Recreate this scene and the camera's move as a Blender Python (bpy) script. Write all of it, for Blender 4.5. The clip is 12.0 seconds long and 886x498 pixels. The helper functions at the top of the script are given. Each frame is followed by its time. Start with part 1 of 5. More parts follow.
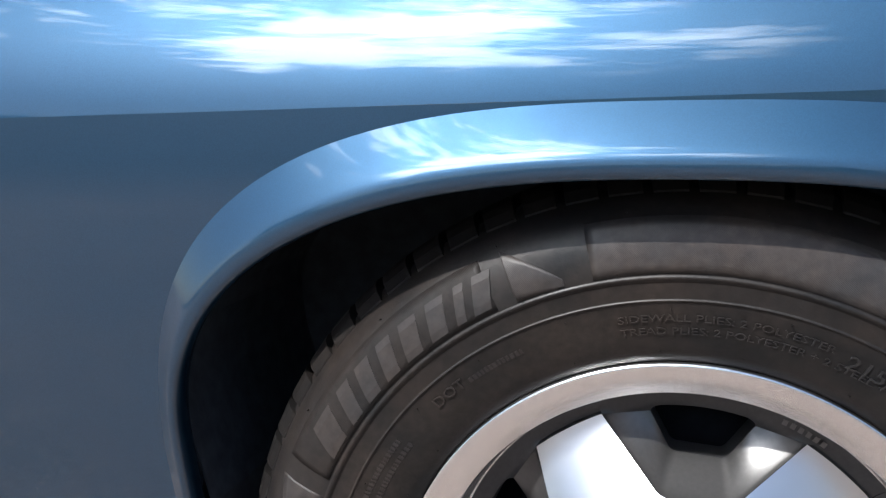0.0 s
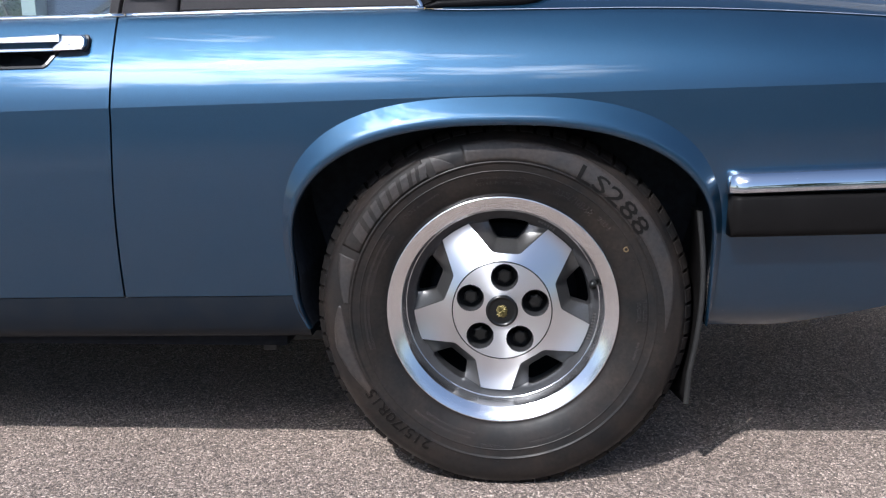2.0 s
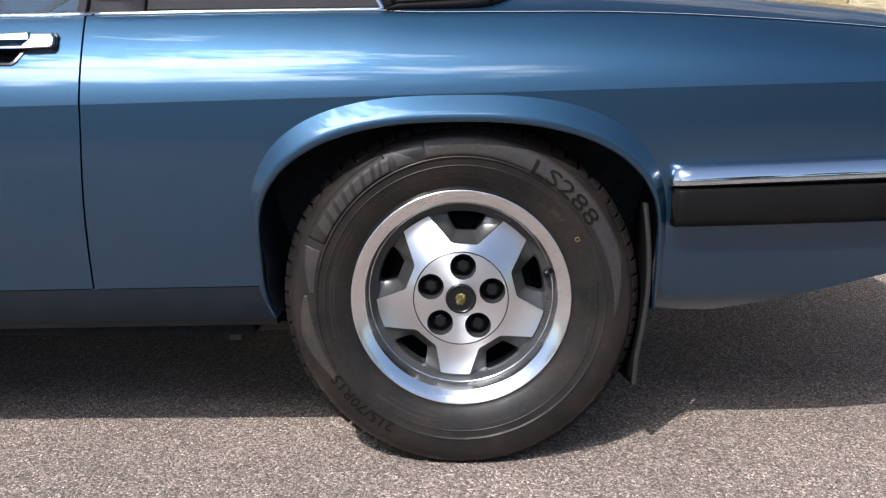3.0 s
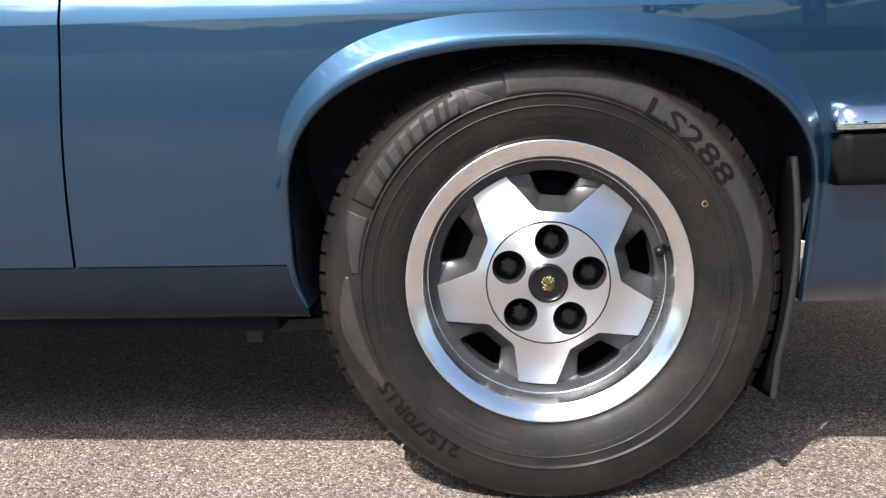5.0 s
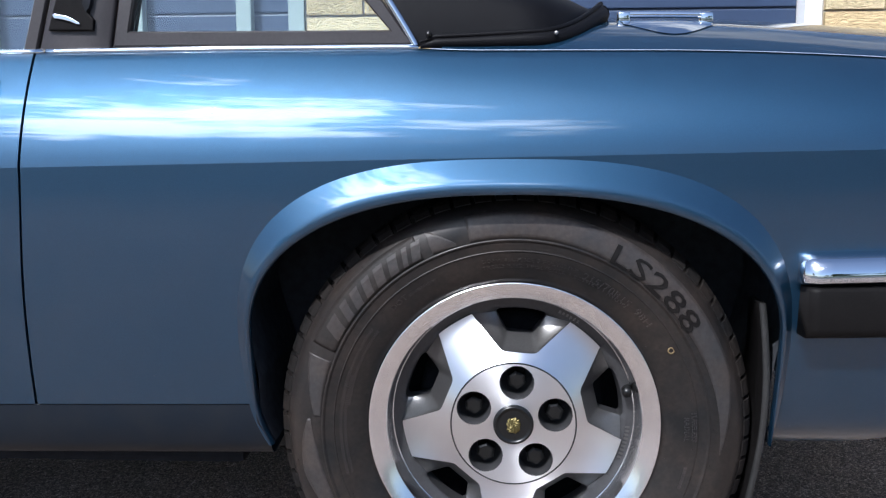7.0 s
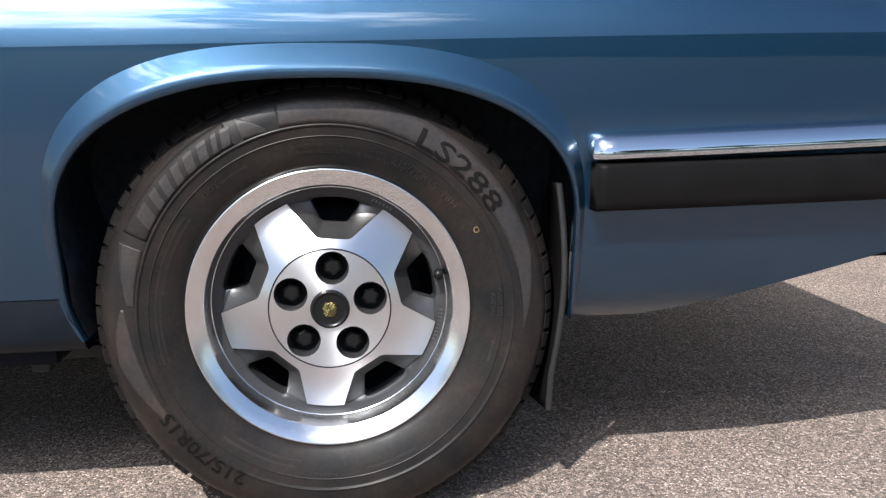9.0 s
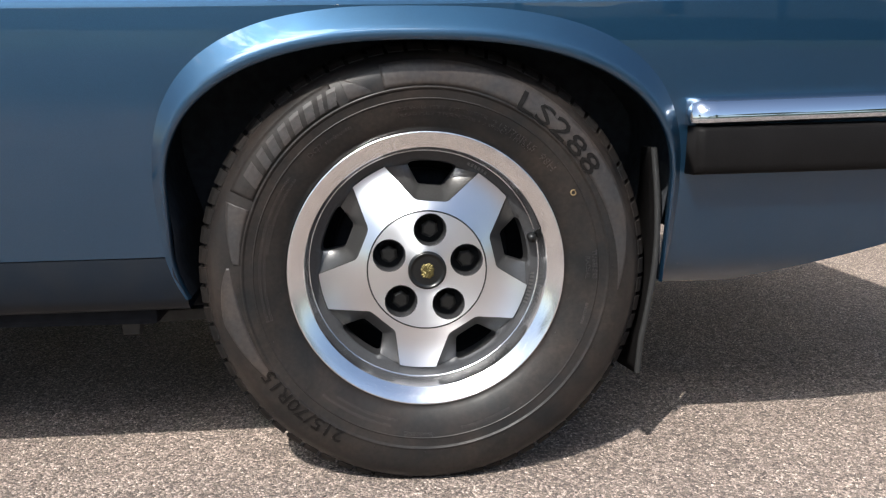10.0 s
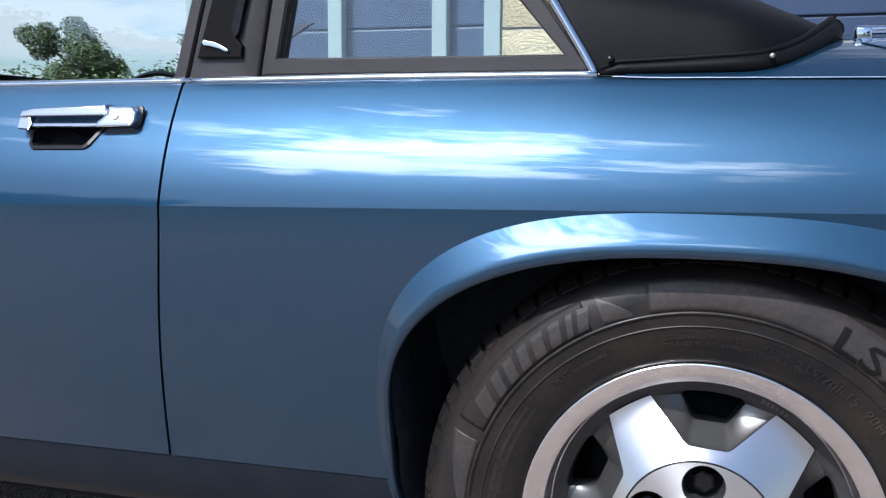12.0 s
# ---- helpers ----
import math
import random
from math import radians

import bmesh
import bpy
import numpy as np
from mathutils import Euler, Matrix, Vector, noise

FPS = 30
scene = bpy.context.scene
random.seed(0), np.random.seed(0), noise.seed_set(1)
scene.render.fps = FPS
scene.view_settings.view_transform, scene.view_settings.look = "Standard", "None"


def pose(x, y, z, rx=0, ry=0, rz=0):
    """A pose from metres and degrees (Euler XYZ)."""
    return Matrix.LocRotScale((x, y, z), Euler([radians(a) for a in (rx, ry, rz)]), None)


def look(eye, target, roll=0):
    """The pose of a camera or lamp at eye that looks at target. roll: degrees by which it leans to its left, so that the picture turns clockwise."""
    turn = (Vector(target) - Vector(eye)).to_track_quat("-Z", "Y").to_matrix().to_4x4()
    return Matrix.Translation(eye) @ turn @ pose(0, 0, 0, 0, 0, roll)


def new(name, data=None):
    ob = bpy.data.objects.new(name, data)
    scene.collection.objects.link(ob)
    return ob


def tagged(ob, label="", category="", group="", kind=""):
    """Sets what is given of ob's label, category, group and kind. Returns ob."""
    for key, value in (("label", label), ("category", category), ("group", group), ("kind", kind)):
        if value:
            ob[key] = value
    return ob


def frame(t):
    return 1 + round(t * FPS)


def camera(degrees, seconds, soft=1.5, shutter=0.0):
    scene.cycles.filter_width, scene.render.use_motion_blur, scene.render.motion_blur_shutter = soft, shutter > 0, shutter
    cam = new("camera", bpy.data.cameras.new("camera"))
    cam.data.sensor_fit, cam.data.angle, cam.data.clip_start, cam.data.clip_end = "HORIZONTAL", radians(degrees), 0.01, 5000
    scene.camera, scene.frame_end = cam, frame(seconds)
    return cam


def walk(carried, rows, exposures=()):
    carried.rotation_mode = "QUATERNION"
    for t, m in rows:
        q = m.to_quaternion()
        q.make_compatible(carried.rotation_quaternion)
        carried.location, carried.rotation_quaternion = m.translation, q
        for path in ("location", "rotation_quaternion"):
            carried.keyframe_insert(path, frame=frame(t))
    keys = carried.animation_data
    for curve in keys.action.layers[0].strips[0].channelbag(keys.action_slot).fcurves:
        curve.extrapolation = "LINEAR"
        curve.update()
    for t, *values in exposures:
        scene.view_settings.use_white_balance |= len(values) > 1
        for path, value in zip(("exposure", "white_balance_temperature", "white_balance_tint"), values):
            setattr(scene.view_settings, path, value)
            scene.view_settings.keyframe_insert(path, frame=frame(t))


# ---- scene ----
cam = camera(53.84, 12.0, soft=1.25)
# seconds, eye (x along the car, y into it, z up), turn in degrees
PATH = [
    (0.0, -0.0110, -0.5711, 0.6823, 81.481, 0.526, 14.968),
    (0.5, 0.0512, -0.8248, 0.6866, 82.249, 1.174, 13.094),
    (1.0, 0.0780, -1.0614, 0.7179, 80.299, 0.862, 8.982),
    (1.5, 0.0568, -1.2893, 0.7073, 79.774, 0.933, 6.376),
    (2.0, 0.0196, -1.4861, 0.7061, 79.581, 0.881, 4.506),
    (2.5, 0.0069, -1.5740, 0.7171, 79.642, 0.780, 2.291),
    (2.7, 0.0051, -1.5833, 0.7208, 79.157, 0.728, 1.542),
    (4.3, -0.0249, -1.2807, 0.5476, 81.912, 0.505, 0.762),
    (4.5, -0.0443, -1.2541, 0.5422, 81.865, 0.506, 1.310),
    (5.0, -0.0959, -1.2179, 0.5432, 81.936, 0.496, 2.420),
    (5.5, -0.1443, -1.1988, 0.5848, 81.776, 0.511, 3.136),
    (6.0, -0.1538, -1.1741, 0.6523, 81.928, 0.439, 3.260),
    (6.5, -0.1055, -1.1665, 0.7000, 81.952, 0.378, 3.283),
    (7.0, -0.0348, -1.1745, 0.7292, 82.238, 0.268, 3.008),
    (7.5, 0.0190, -1.1817, 0.7182, 82.553, 0.381, 0.662),
    (7.7, 0.0464, -1.1905, 0.7078, 82.513, 0.641, -0.463),
    (9.3, 0.0169, -1.2378, 0.5921, 80.386, 0.280, -6.635),
    (9.5, -0.0140, -1.2415, 0.5820, 80.485, 0.245, -6.640),
    (10.0, -0.1019, -1.2453, 0.5651, 80.356, 0.174, -5.737),
    (10.5, -0.1681, -1.2466, 0.5718, 80.042, 0.249, -3.101),
    (11.0, -0.2110, -1.2079, 0.6238, 80.799, 0.256, 0.581),
    (11.5, -0.1703, -1.1204, 0.7266, 82.324, 0.097, 5.771),
    (12.0, -0.0170, -0.9820, 0.7694, 82.698, -0.384, 16.225),
]
EXPOSURES = [(0.0, 0.69, 5850, 9), (1.0, 0.46, 5600, 10), (2.5, 0.40, 5750, 11), (4.5, 0.66, 6050, 8), (5.5, 0.89, 6000, 8), (6.5, 0.73, 5700, 10), (7.5, 0.44, 5500, 12),
             (9.5, 0.60, 6050, 9), (10.5, 0.72, 6100, 8), (11.0, 0.88, 6000, 8), (11.5, 0.86, 5650, 11), (12.0, 0.51, 5550, 11)]
walk(cam, [(t, pose(*p)) for t, *p in PATH], EXPOSURES)
# ---- world and sun ----
SUN_DIR = Vector((-0.42, -0.80, 1.0)).normalized()
world = bpy.data.worlds.new("world")
scene.world = world
world.use_nodes = True
wn, wl = world.node_tree.nodes, world.node_tree.links
wn.clear()


def wnode(kind, **values):
    n = wn.new(kind)
    for k, v in values.items():
        n.inputs[k].default_value = v
    return n


sky = wn.new("ShaderNodeTexSky")
sky.sky_type = "NISHITA"
sky.sun_disc = False
sky.sun_elevation = math.asin(SUN_DIR.z)
sky.sun_rotation = math.atan2(SUN_DIR.x, SUN_DIR.y)
sky.altitude, sky.air_density, sky.dust_density, sky.ozone_density = 50, 1.0, 1.2, 0.2
geo = wn.new("ShaderNodeTexCoord")
sep = wn.new("ShaderNodeSeparateXYZ")
wl.new(geo.outputs["Generated"], sep.inputs[0])
shift = wn.new("ShaderNodeMapping")
shift.inputs["Location"].default_value = (1.83, 0.6, 0.66)
shift.inputs["Scale"].default_value = (1.0, 1.0, 2.3)
wl.new(geo.outputs["Generated"], shift.inputs[0])
puff = wnode("ShaderNodeTexNoise", Scale=3.0, Detail=12.0, Roughness=0.66, Distortion=0.3)
wl.new(shift.outputs[0], puff.inputs["Vector"])
# thin streaks drawn out along the horizon
drawn = wn.new("ShaderNodeMapping")
drawn.inputs["Location"].default_value = (0.4, 1.3, 0.2)
drawn.inputs["Scale"].default_value = (1.0, 1.0, 5.0)
wl.new(geo.outputs["Generated"], drawn.inputs[0])
streak = wnode("ShaderNodeTexNoise", Scale=4.5, Detail=10.0, Roughness=0.62, Distortion=0.8)
wl.new(drawn.outputs[0], streak.inputs["Vector"])
blend = wn.new("ShaderNodeMix")
blend.inputs[0].default_value = 0.36
wl.new(puff.outputs["Fac"], blend.inputs[2])
wl.new(streak.outputs["Fac"], blend.inputs[3])


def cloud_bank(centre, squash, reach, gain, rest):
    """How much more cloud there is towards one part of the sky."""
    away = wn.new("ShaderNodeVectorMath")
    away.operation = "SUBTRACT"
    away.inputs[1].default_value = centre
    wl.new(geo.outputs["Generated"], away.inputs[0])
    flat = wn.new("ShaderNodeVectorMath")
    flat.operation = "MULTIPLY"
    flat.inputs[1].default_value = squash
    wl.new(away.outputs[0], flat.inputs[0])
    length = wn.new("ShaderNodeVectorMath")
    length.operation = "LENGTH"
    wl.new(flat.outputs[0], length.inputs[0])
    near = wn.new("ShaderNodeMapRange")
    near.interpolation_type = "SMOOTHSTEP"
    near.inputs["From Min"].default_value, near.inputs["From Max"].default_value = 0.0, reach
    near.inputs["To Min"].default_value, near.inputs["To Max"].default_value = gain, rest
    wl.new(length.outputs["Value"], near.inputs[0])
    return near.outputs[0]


def summed(first, second):
    n = wn.new("ShaderNodeMath")
    n.operation = "ADD"
    wl.new(first, n.inputs[0])
    wl.new(second, n.inputs[1])
    return n


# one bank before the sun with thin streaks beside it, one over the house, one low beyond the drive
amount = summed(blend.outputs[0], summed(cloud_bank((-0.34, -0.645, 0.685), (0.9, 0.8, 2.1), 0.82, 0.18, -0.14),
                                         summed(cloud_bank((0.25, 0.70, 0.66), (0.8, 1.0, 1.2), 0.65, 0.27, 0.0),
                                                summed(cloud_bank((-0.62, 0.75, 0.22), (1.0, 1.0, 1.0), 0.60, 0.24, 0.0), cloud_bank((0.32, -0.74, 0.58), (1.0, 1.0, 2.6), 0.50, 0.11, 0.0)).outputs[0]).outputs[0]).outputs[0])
low = wn.new("ShaderNodeSeparateXYZ")
wl.new(geo.outputs["Generated"], low.inputs[0])
haze = wn.new("ShaderNodeMapRange")
haze.inputs["From Min"].default_value, haze.inputs["From Max"].default_value = 0.08, 0.45
haze.inputs["To Min"].default_value, haze.inputs["To Max"].default_value = 0.05, 0.0
wl.new(low.outputs[2], haze.inputs[0])
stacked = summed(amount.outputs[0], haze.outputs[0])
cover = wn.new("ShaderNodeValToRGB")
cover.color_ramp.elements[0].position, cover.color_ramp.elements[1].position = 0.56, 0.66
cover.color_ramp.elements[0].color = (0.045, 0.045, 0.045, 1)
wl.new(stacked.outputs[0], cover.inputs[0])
sunside = wn.new("ShaderNodeVectorMath")
sunside.operation = "DOT_PRODUCT"
sunside.inputs[1].default_value = SUN_DIR
wl.new(geo.outputs["Generated"], sunside.inputs[0])
glow = wn.new("ShaderNodeMapRange")
glow.inputs["From Min"].default_value, glow.inputs["From Max"].default_value = 0.865, 0.99
glow.inputs["To Min"].default_value, glow.inputs["To Max"].default_value = 6.0, 100.0
wl.new(sunside.outputs["Value"], glow.inputs[0])
cloud = wn.new("ShaderNodeVectorMath")
cloud.operation = "SCALE"
cloud.inputs[0].default_value = (1.0, 0.98, 0.95)
wl.new(glow.outputs[0], cloud.inputs["Scale"])
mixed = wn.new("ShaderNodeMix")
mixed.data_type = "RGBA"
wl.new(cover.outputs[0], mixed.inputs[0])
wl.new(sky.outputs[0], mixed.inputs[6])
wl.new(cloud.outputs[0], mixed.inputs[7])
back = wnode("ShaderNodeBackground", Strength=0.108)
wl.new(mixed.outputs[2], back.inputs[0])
wout = wn.new("ShaderNodeOutputWorld")
wl.new(back.outputs[0], wout.inputs[0])

sun_lamp = bpy.data.lights.new("sun", "SUN")
sun_lamp.energy, sun_lamp.angle, sun_lamp.color = 5.0, radians(0.53), (1.0, 0.92, 0.81)
sun = new("sun", sun_lamp)
sun.matrix_world = look(SUN_DIR * 30, (0, 0, 0))


# ---- materials ----
class Mat:
    """A node material under construction."""

    def __init__(self, name, base=(0.5, 0.5, 0.5), rough=0.5, metal=0.0, **more):
        self.m = bpy.data.materials.new(name)
        self.m.use_nodes = True
        self.t = self.m.node_tree
        self.b = self.t.nodes["Principled BSDF"]
        self.set(**{"Base Color": (*base, 1), "Roughness": rough, "Metallic": metal}, **more)
        self.co = self.t.nodes.new("ShaderNodeTexCoord")

    def set(self, **values):
        for k, v in values.items():
            self.b.inputs[k].default_value = v
        return self

    def put(self, out, name):
        self.t.links.new(out, self.b.inputs[name])

    def noise(self, scale, detail=4.0, rough=0.55, stretch=(1, 1, 1), kind="Object"):
        mp = self.t.nodes.new("ShaderNodeMapping")
        mp.inputs["Scale"].default_value = stretch
        self.t.links.new(self.co.outputs[kind], mp.inputs[0])
        n = self.t.nodes.new("ShaderNodeTexNoise")
        n.inputs["Scale"].default_value, n.inputs["Detail"].default_value, n.inputs["Roughness"].default_value = scale, detail, rough
        self.t.links.new(mp.outputs[0], n.inputs["Vector"])
        return n.outputs["Fac"]

    def cells(self, scale, feature="F1", kind="Object"):
        n = self.t.nodes.new("ShaderNodeTexVoronoi")
        n.feature = feature
        n.inputs["Scale"].default_value = scale
        self.t.links.new(self.co.outputs[kind], n.inputs["Vector"])
        return n

    def ramp(self, fac, stops):
        n = self.t.nodes.new("ShaderNodeValToRGB")
        r = n.color_ramp
        while len(r.elements) < len(stops):
            r.elements.new(0.5)
        for e, (pos, col) in zip(r.elements, stops):
            e.position = pos
            e.color = (*col, 1) if not isinstance(col, (int, float)) else (col, col, col, 1)
        self.t.links.new(fac, n.inputs[0])
        return n.outputs[0]

    def mix(self, fac, a, b, mode="MIX"):
        n = self.t.nodes.new("ShaderNodeMix")
        n.data_type, n.blend_type = "RGBA", mode
        for sock, v in ((n.inputs[0], fac), (n.inputs[6], a), (n.inputs[7], b)):
            if isinstance(v, (int, float)):
                sock.default_value = v
            elif isinstance(v, tuple):
                sock.default_value = (*v, 1)
            else:
                self.t.links.new(v, sock)
        return n.outputs[2]

    def bump(self, height, strength=0.3, distance=0.002):
        n = self.t.nodes.new("ShaderNodeBump")
        n.inputs["Strength"].default_value, n.inputs["Distance"].default_value = strength, distance
        self.t.links.new(height, n.inputs["Height"])
        self.t.links.new(n.outputs[0], self.b.inputs["Normal"])
        return n


def make_paint():
    m = Mat("blue_metallic_paint", (0.05, 0.13, 0.23), 0.38, 0.85)
    m.set(**{"Coat Weight": 1.0, "Coat Roughness": 0.015, "Coat IOR": 1.60})
    flake = m.cells(1400)
    col = m.ramp(flake.outputs["Color"], [(0.2, (0.0090, 0.0395, 0.0815)), (0.8, (0.0112, 0.0455, 0.0935))])
    dust = m.ramp(m.noise(6, 5), [(0.45, 0.0), (0.8, 0.08)])
    tint = m.mix(dust, col, (0.04, 0.065, 0.095))
    # road splashes low on the flank
    drops = m.cells(130)
    sp = m.t.nodes.new("ShaderNodeSeparateXYZ")
    m.t.links.new(m.co.outputs["Object"], sp.inputs[0])
    zone = m.ramp(sp.outputs[2], [(0.34, 1.0), (0.42, 0.0)])
    spot = m.mix(1.0, m.ramp(drops.outputs["Distance"], [(0.10, 1.0), (0.20, 0.0)]), m.ramp(m.noise(60, 3), [(0.66, 0.0), (0.74, 0.5)]), "MULTIPLY")
    m.put(m.mix(m.mix(1.0, spot, zone, "MULTIPLY"), tint, (0.22, 0.22, 0.22)), "Base Color")
    m.put(m.ramp(m.noise(35, 3), [(0.3, 0.44), (0.7, 0.49)]), "Roughness")
    wave = m.t.nodes.new("ShaderNodeBump")
    wave.inputs["Strength"].default_value, wave.inputs["Distance"].default_value = 0.085, 0.002
    m.t.links.new(m.noise(9, 2), wave.inputs["Height"])
    m.put(wave.outputs[0], "Coat Normal")
    return m.m


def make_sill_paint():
    # the body's blue with dust; the sill's shade is put into a darker base
    m = Mat("shaded_dusty_sill_paint", (0.03, 0.06, 0.10), 0.5, 0.0, **{"Specular IOR Level": 0.14})
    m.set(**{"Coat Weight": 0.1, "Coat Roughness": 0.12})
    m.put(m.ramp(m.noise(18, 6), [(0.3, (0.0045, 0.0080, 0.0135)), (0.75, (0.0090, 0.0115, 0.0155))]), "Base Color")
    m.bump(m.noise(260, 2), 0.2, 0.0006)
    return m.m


def make_rubber(name, dark=0.012, light=0.035, rough=0.6, gloss=0.3, hatch=0.0):
    m = Mat(name, (dark,) * 3, rough, **{"Specular IOR Level": gloss})
    brown = m.ramp(m.noise(14, 6, 0.65), [(0.35, (dark, dark, dark * 1.05)), (0.75, (light * 1.30, light * 0.98, light * 0.80))])
    grain = m.ramp(m.noise(160, 4), [(0.3, (0.75, 0.75, 0.75)), (0.7, (1.25, 1.25, 1.25))])
    m.put(m.mix(1.0, brown, grain, "MULTIPLY"), "Base Color")
    m.put(m.ramp(m.noise(22, 4), [(0.3, rough - 0.1), (0.7, rough + 0.12)]), "Roughness")
    if hatch:
        lines = m.t.nodes.new("ShaderNodeTexWave")
        lines.bands_direction = "DIAGONAL"
        lines.inputs["Scale"].default_value = hatch
        m.t.links.new(m.co.outputs["Object"], lines.inputs["Vector"])
        m.bump(lines.outputs["Fac"], 0.16, 0.0004)
    else:
        m.bump(m.noise(420, 3), 0.2, 0.0006)
    return m.m


def make_alloy(name, base=0.62, rough=0.24, turned=0.0):
    m = Mat(name, (base, base, base * 1.01), rough, 1.0)
    m.put(m.ramp(m.noise(40, 4, 0.6), [(0.3, rough - 0.03), (0.7, rough + 0.04)]), "Roughness")
    m.put(m.ramp(m.noise(9, 4), [(0.3, (base * 0.93, base * 0.93, base * 0.94)), (0.7, (base, base, base * 1.02))]), "Base Color")
    if turned:
        # turned on a lathe: highlights spread along the radius from the hub
        spot = m.t.nodes.new("ShaderNodeNewGeometry")
        arm = m.t.nodes.new("ShaderNodeVectorMath")
        arm.operation = "SUBTRACT"
        arm.inputs[1].default_value = (0.0, 0.0, 0.320)
        m.t.links.new(spot.outputs["Position"], arm.inputs[0])
        flat_ = m.t.nodes.new("ShaderNodeVectorMath")
        flat_.operation = "MULTIPLY"
        flat_.inputs[1].default_value = (1, 0, 1)
        m.t.links.new(arm.outputs[0], flat_.inputs[0])
        m.set(Anisotropic=turned)
        m.put(flat_.outputs[0], "Tangent")
        rad = m.t.nodes.new("ShaderNodeVectorMath")
        rad.operation = "LENGTH"
        m.t.links.new(flat_.outputs[0], rad.inputs[0])
        rings = m.t.nodes.new("ShaderNodeTexNoise")
        rings.noise_dimensions = "1D"
        rings.inputs["Scale"].default_value, rings.inputs["Detail"].default_value = 900.0, 2.0
        m.t.links.new(rad.outputs["Value"], rings.inputs["W"])
        m.bump(rings.outputs["Fac"], 0.06, 0.0004)
    return m.m


def make_chrome():
    m = Mat("chrome", (0.63, 0.67, 0.72), 0.06, 1.0)
    m.put(m.ramp(m.noise(60, 4), [(0.4, 0.04), (0.8, 0.11)]), "Roughness")
    return m.m


def make_plain(name, base, rough, metal=0.0, grain=250, amount=0.18, bump=0.15, **more):
    m = Mat(name, base, rough, metal, **more)
    lo, hi = tuple(c * (1 - amount) for c in base), tuple(min(1, c * (1 + amount)) for c in base)
    m.put(m.mix(0.5, m.ramp(m.noise(grain / 20, 4), [(0.3, lo), (0.7, hi)]), m.ramp(m.noise(grain, 3), [(0.3, lo), (0.7, hi)])), "Base Color")
    m.bump(m.noise(grain, 3), bump, 0.0008)
    return m.m


def make_asphalt():
    m = Mat("asphalt_and_verge", (0.1, 0.1, 0.1), 0.85)
    stones = m.cells(215)
    fine = m.cells(560)
    edge = m.cells(215, "DISTANCE_TO_EDGE")
    tone = m.ramp(stones.outputs["Color"], [(0.10, (0.105, 0.090, 0.082)), (0.40, (0.235, 0.200, 0.180)), (0.70, (0.370, 0.316, 0.282)), (0.95, (0.62, 0.55, 0.50))])
    grit = m.ramp(fine.outputs["Color"], [(0.2, (0.46, 0.46, 0.46)), (0.9, (1.52, 1.49, 1.46))])
    pits = m.ramp(edge.outputs["Distance"], [(0.0, 0.28), (0.12, 1.0)])
    stain = m.ramp(m.noise(2.3, 5), [(0.3, (0.92, 0.87, 0.83)), (0.7, (1.24, 1.17, 1.11))])
    col = m.mix(1.0, m.mix(1.0, m.mix(1.0, tone, grit, "MULTIPLY"), pits, "MULTIPLY"), stain, "MULTIPLY")
    sp = m.t.nodes.new("ShaderNodeSeparateXYZ")
    m.t.links.new(m.co.outputs["Object"], sp.inputs[0])
    def zone(y0, y1):
        far = m.t.nodes.new("ShaderNodeMapRange")
        far.interpolation_type = "SMOOTHSTEP"
        far.inputs["From Min"].default_value, far.inputs["From Max"].default_value = y0, y1
        far.inputs["To Min"].default_value, far.inputs["To Max"].default_value = 1.0, 0.0
        ragged = m.t.nodes.new("ShaderNodeMath")
        ragged.operation = "MULTIPLY_ADD"
        ragged.inputs[1].default_value = 1.6
        m.t.links.new(m.noise(1.1, 6, 0.65), ragged.inputs[0])
        m.t.links.new(sp.outputs[1], ragged.inputs[2])
        m.t.links.new(ragged.outputs[0], far.inputs[0])
        return far.outputs[0]

    # the drive runs out into an older, darker road, then a grass verge
    road = m.ramp(m.noise(1.4, 6, 0.6), [(0.3, (0.036, 0.040, 0.046)), (0.7, (0.064, 0.067, 0.072))])
    grass = m.ramp(m.noise(3, 6), [(0.3, (0.030, 0.055, 0.016)), (0.7, (0.075, 0.110, 0.035))])
    patch = zone(-4.0, -1.6)
    m.put(m.mix(zone(-15.0, -14.0), m.mix(patch, col, road), grass), "Base Color")
    high = m.ramp(stones.outputs["Distance"], [(0.0, 1.0), (0.75, 0.0)])
    m.bump(m.mix(0.35, high, fine.outputs["Distance"]), 0.9, 0.004)
    return m.m


def make_glass():
    m = Mat("window_glass", (0.80, 0.90, 0.90), 0.0, 0.0)
    m.set(**{"Transmission Weight": 1.0, "IOR": 1.6})
    return m.m


def make_leaf(name, a, b):
    m = Mat(name, a, 0.6)
    n = m.t.nodes.new("ShaderNodeNewGeometry")
    m.put(m.ramp(n.outputs["Random Per Island"], [(0.1, a), (0.9, b)]), "Base Color")
    return m.m


def make_stone():
    m = Mat("yellow_sandstone", (0.45, 0.34, 0.18), 0.9)
    info = m.t.nodes.new("ShaderNodeObjectInfo")
    tint = m.ramp(info.outputs["Random"], [(0.0, (0.44, 0.31, 0.16)), (0.5, (0.60, 0.47, 0.26)), (1.0, (0.68, 0.57, 0.36))])
    grain = m.ramp(m.noise(9, 7), [(0.3, (0.72, 0.72, 0.70)), (0.7, (1.15, 1.15, 1.15))])
    m.put(m.mix(1.0, tint, grain, "MULTIPLY"), "Base Color")
    m.bump(m.noise(14, 8), 0.8, 0.03)
    return m.m


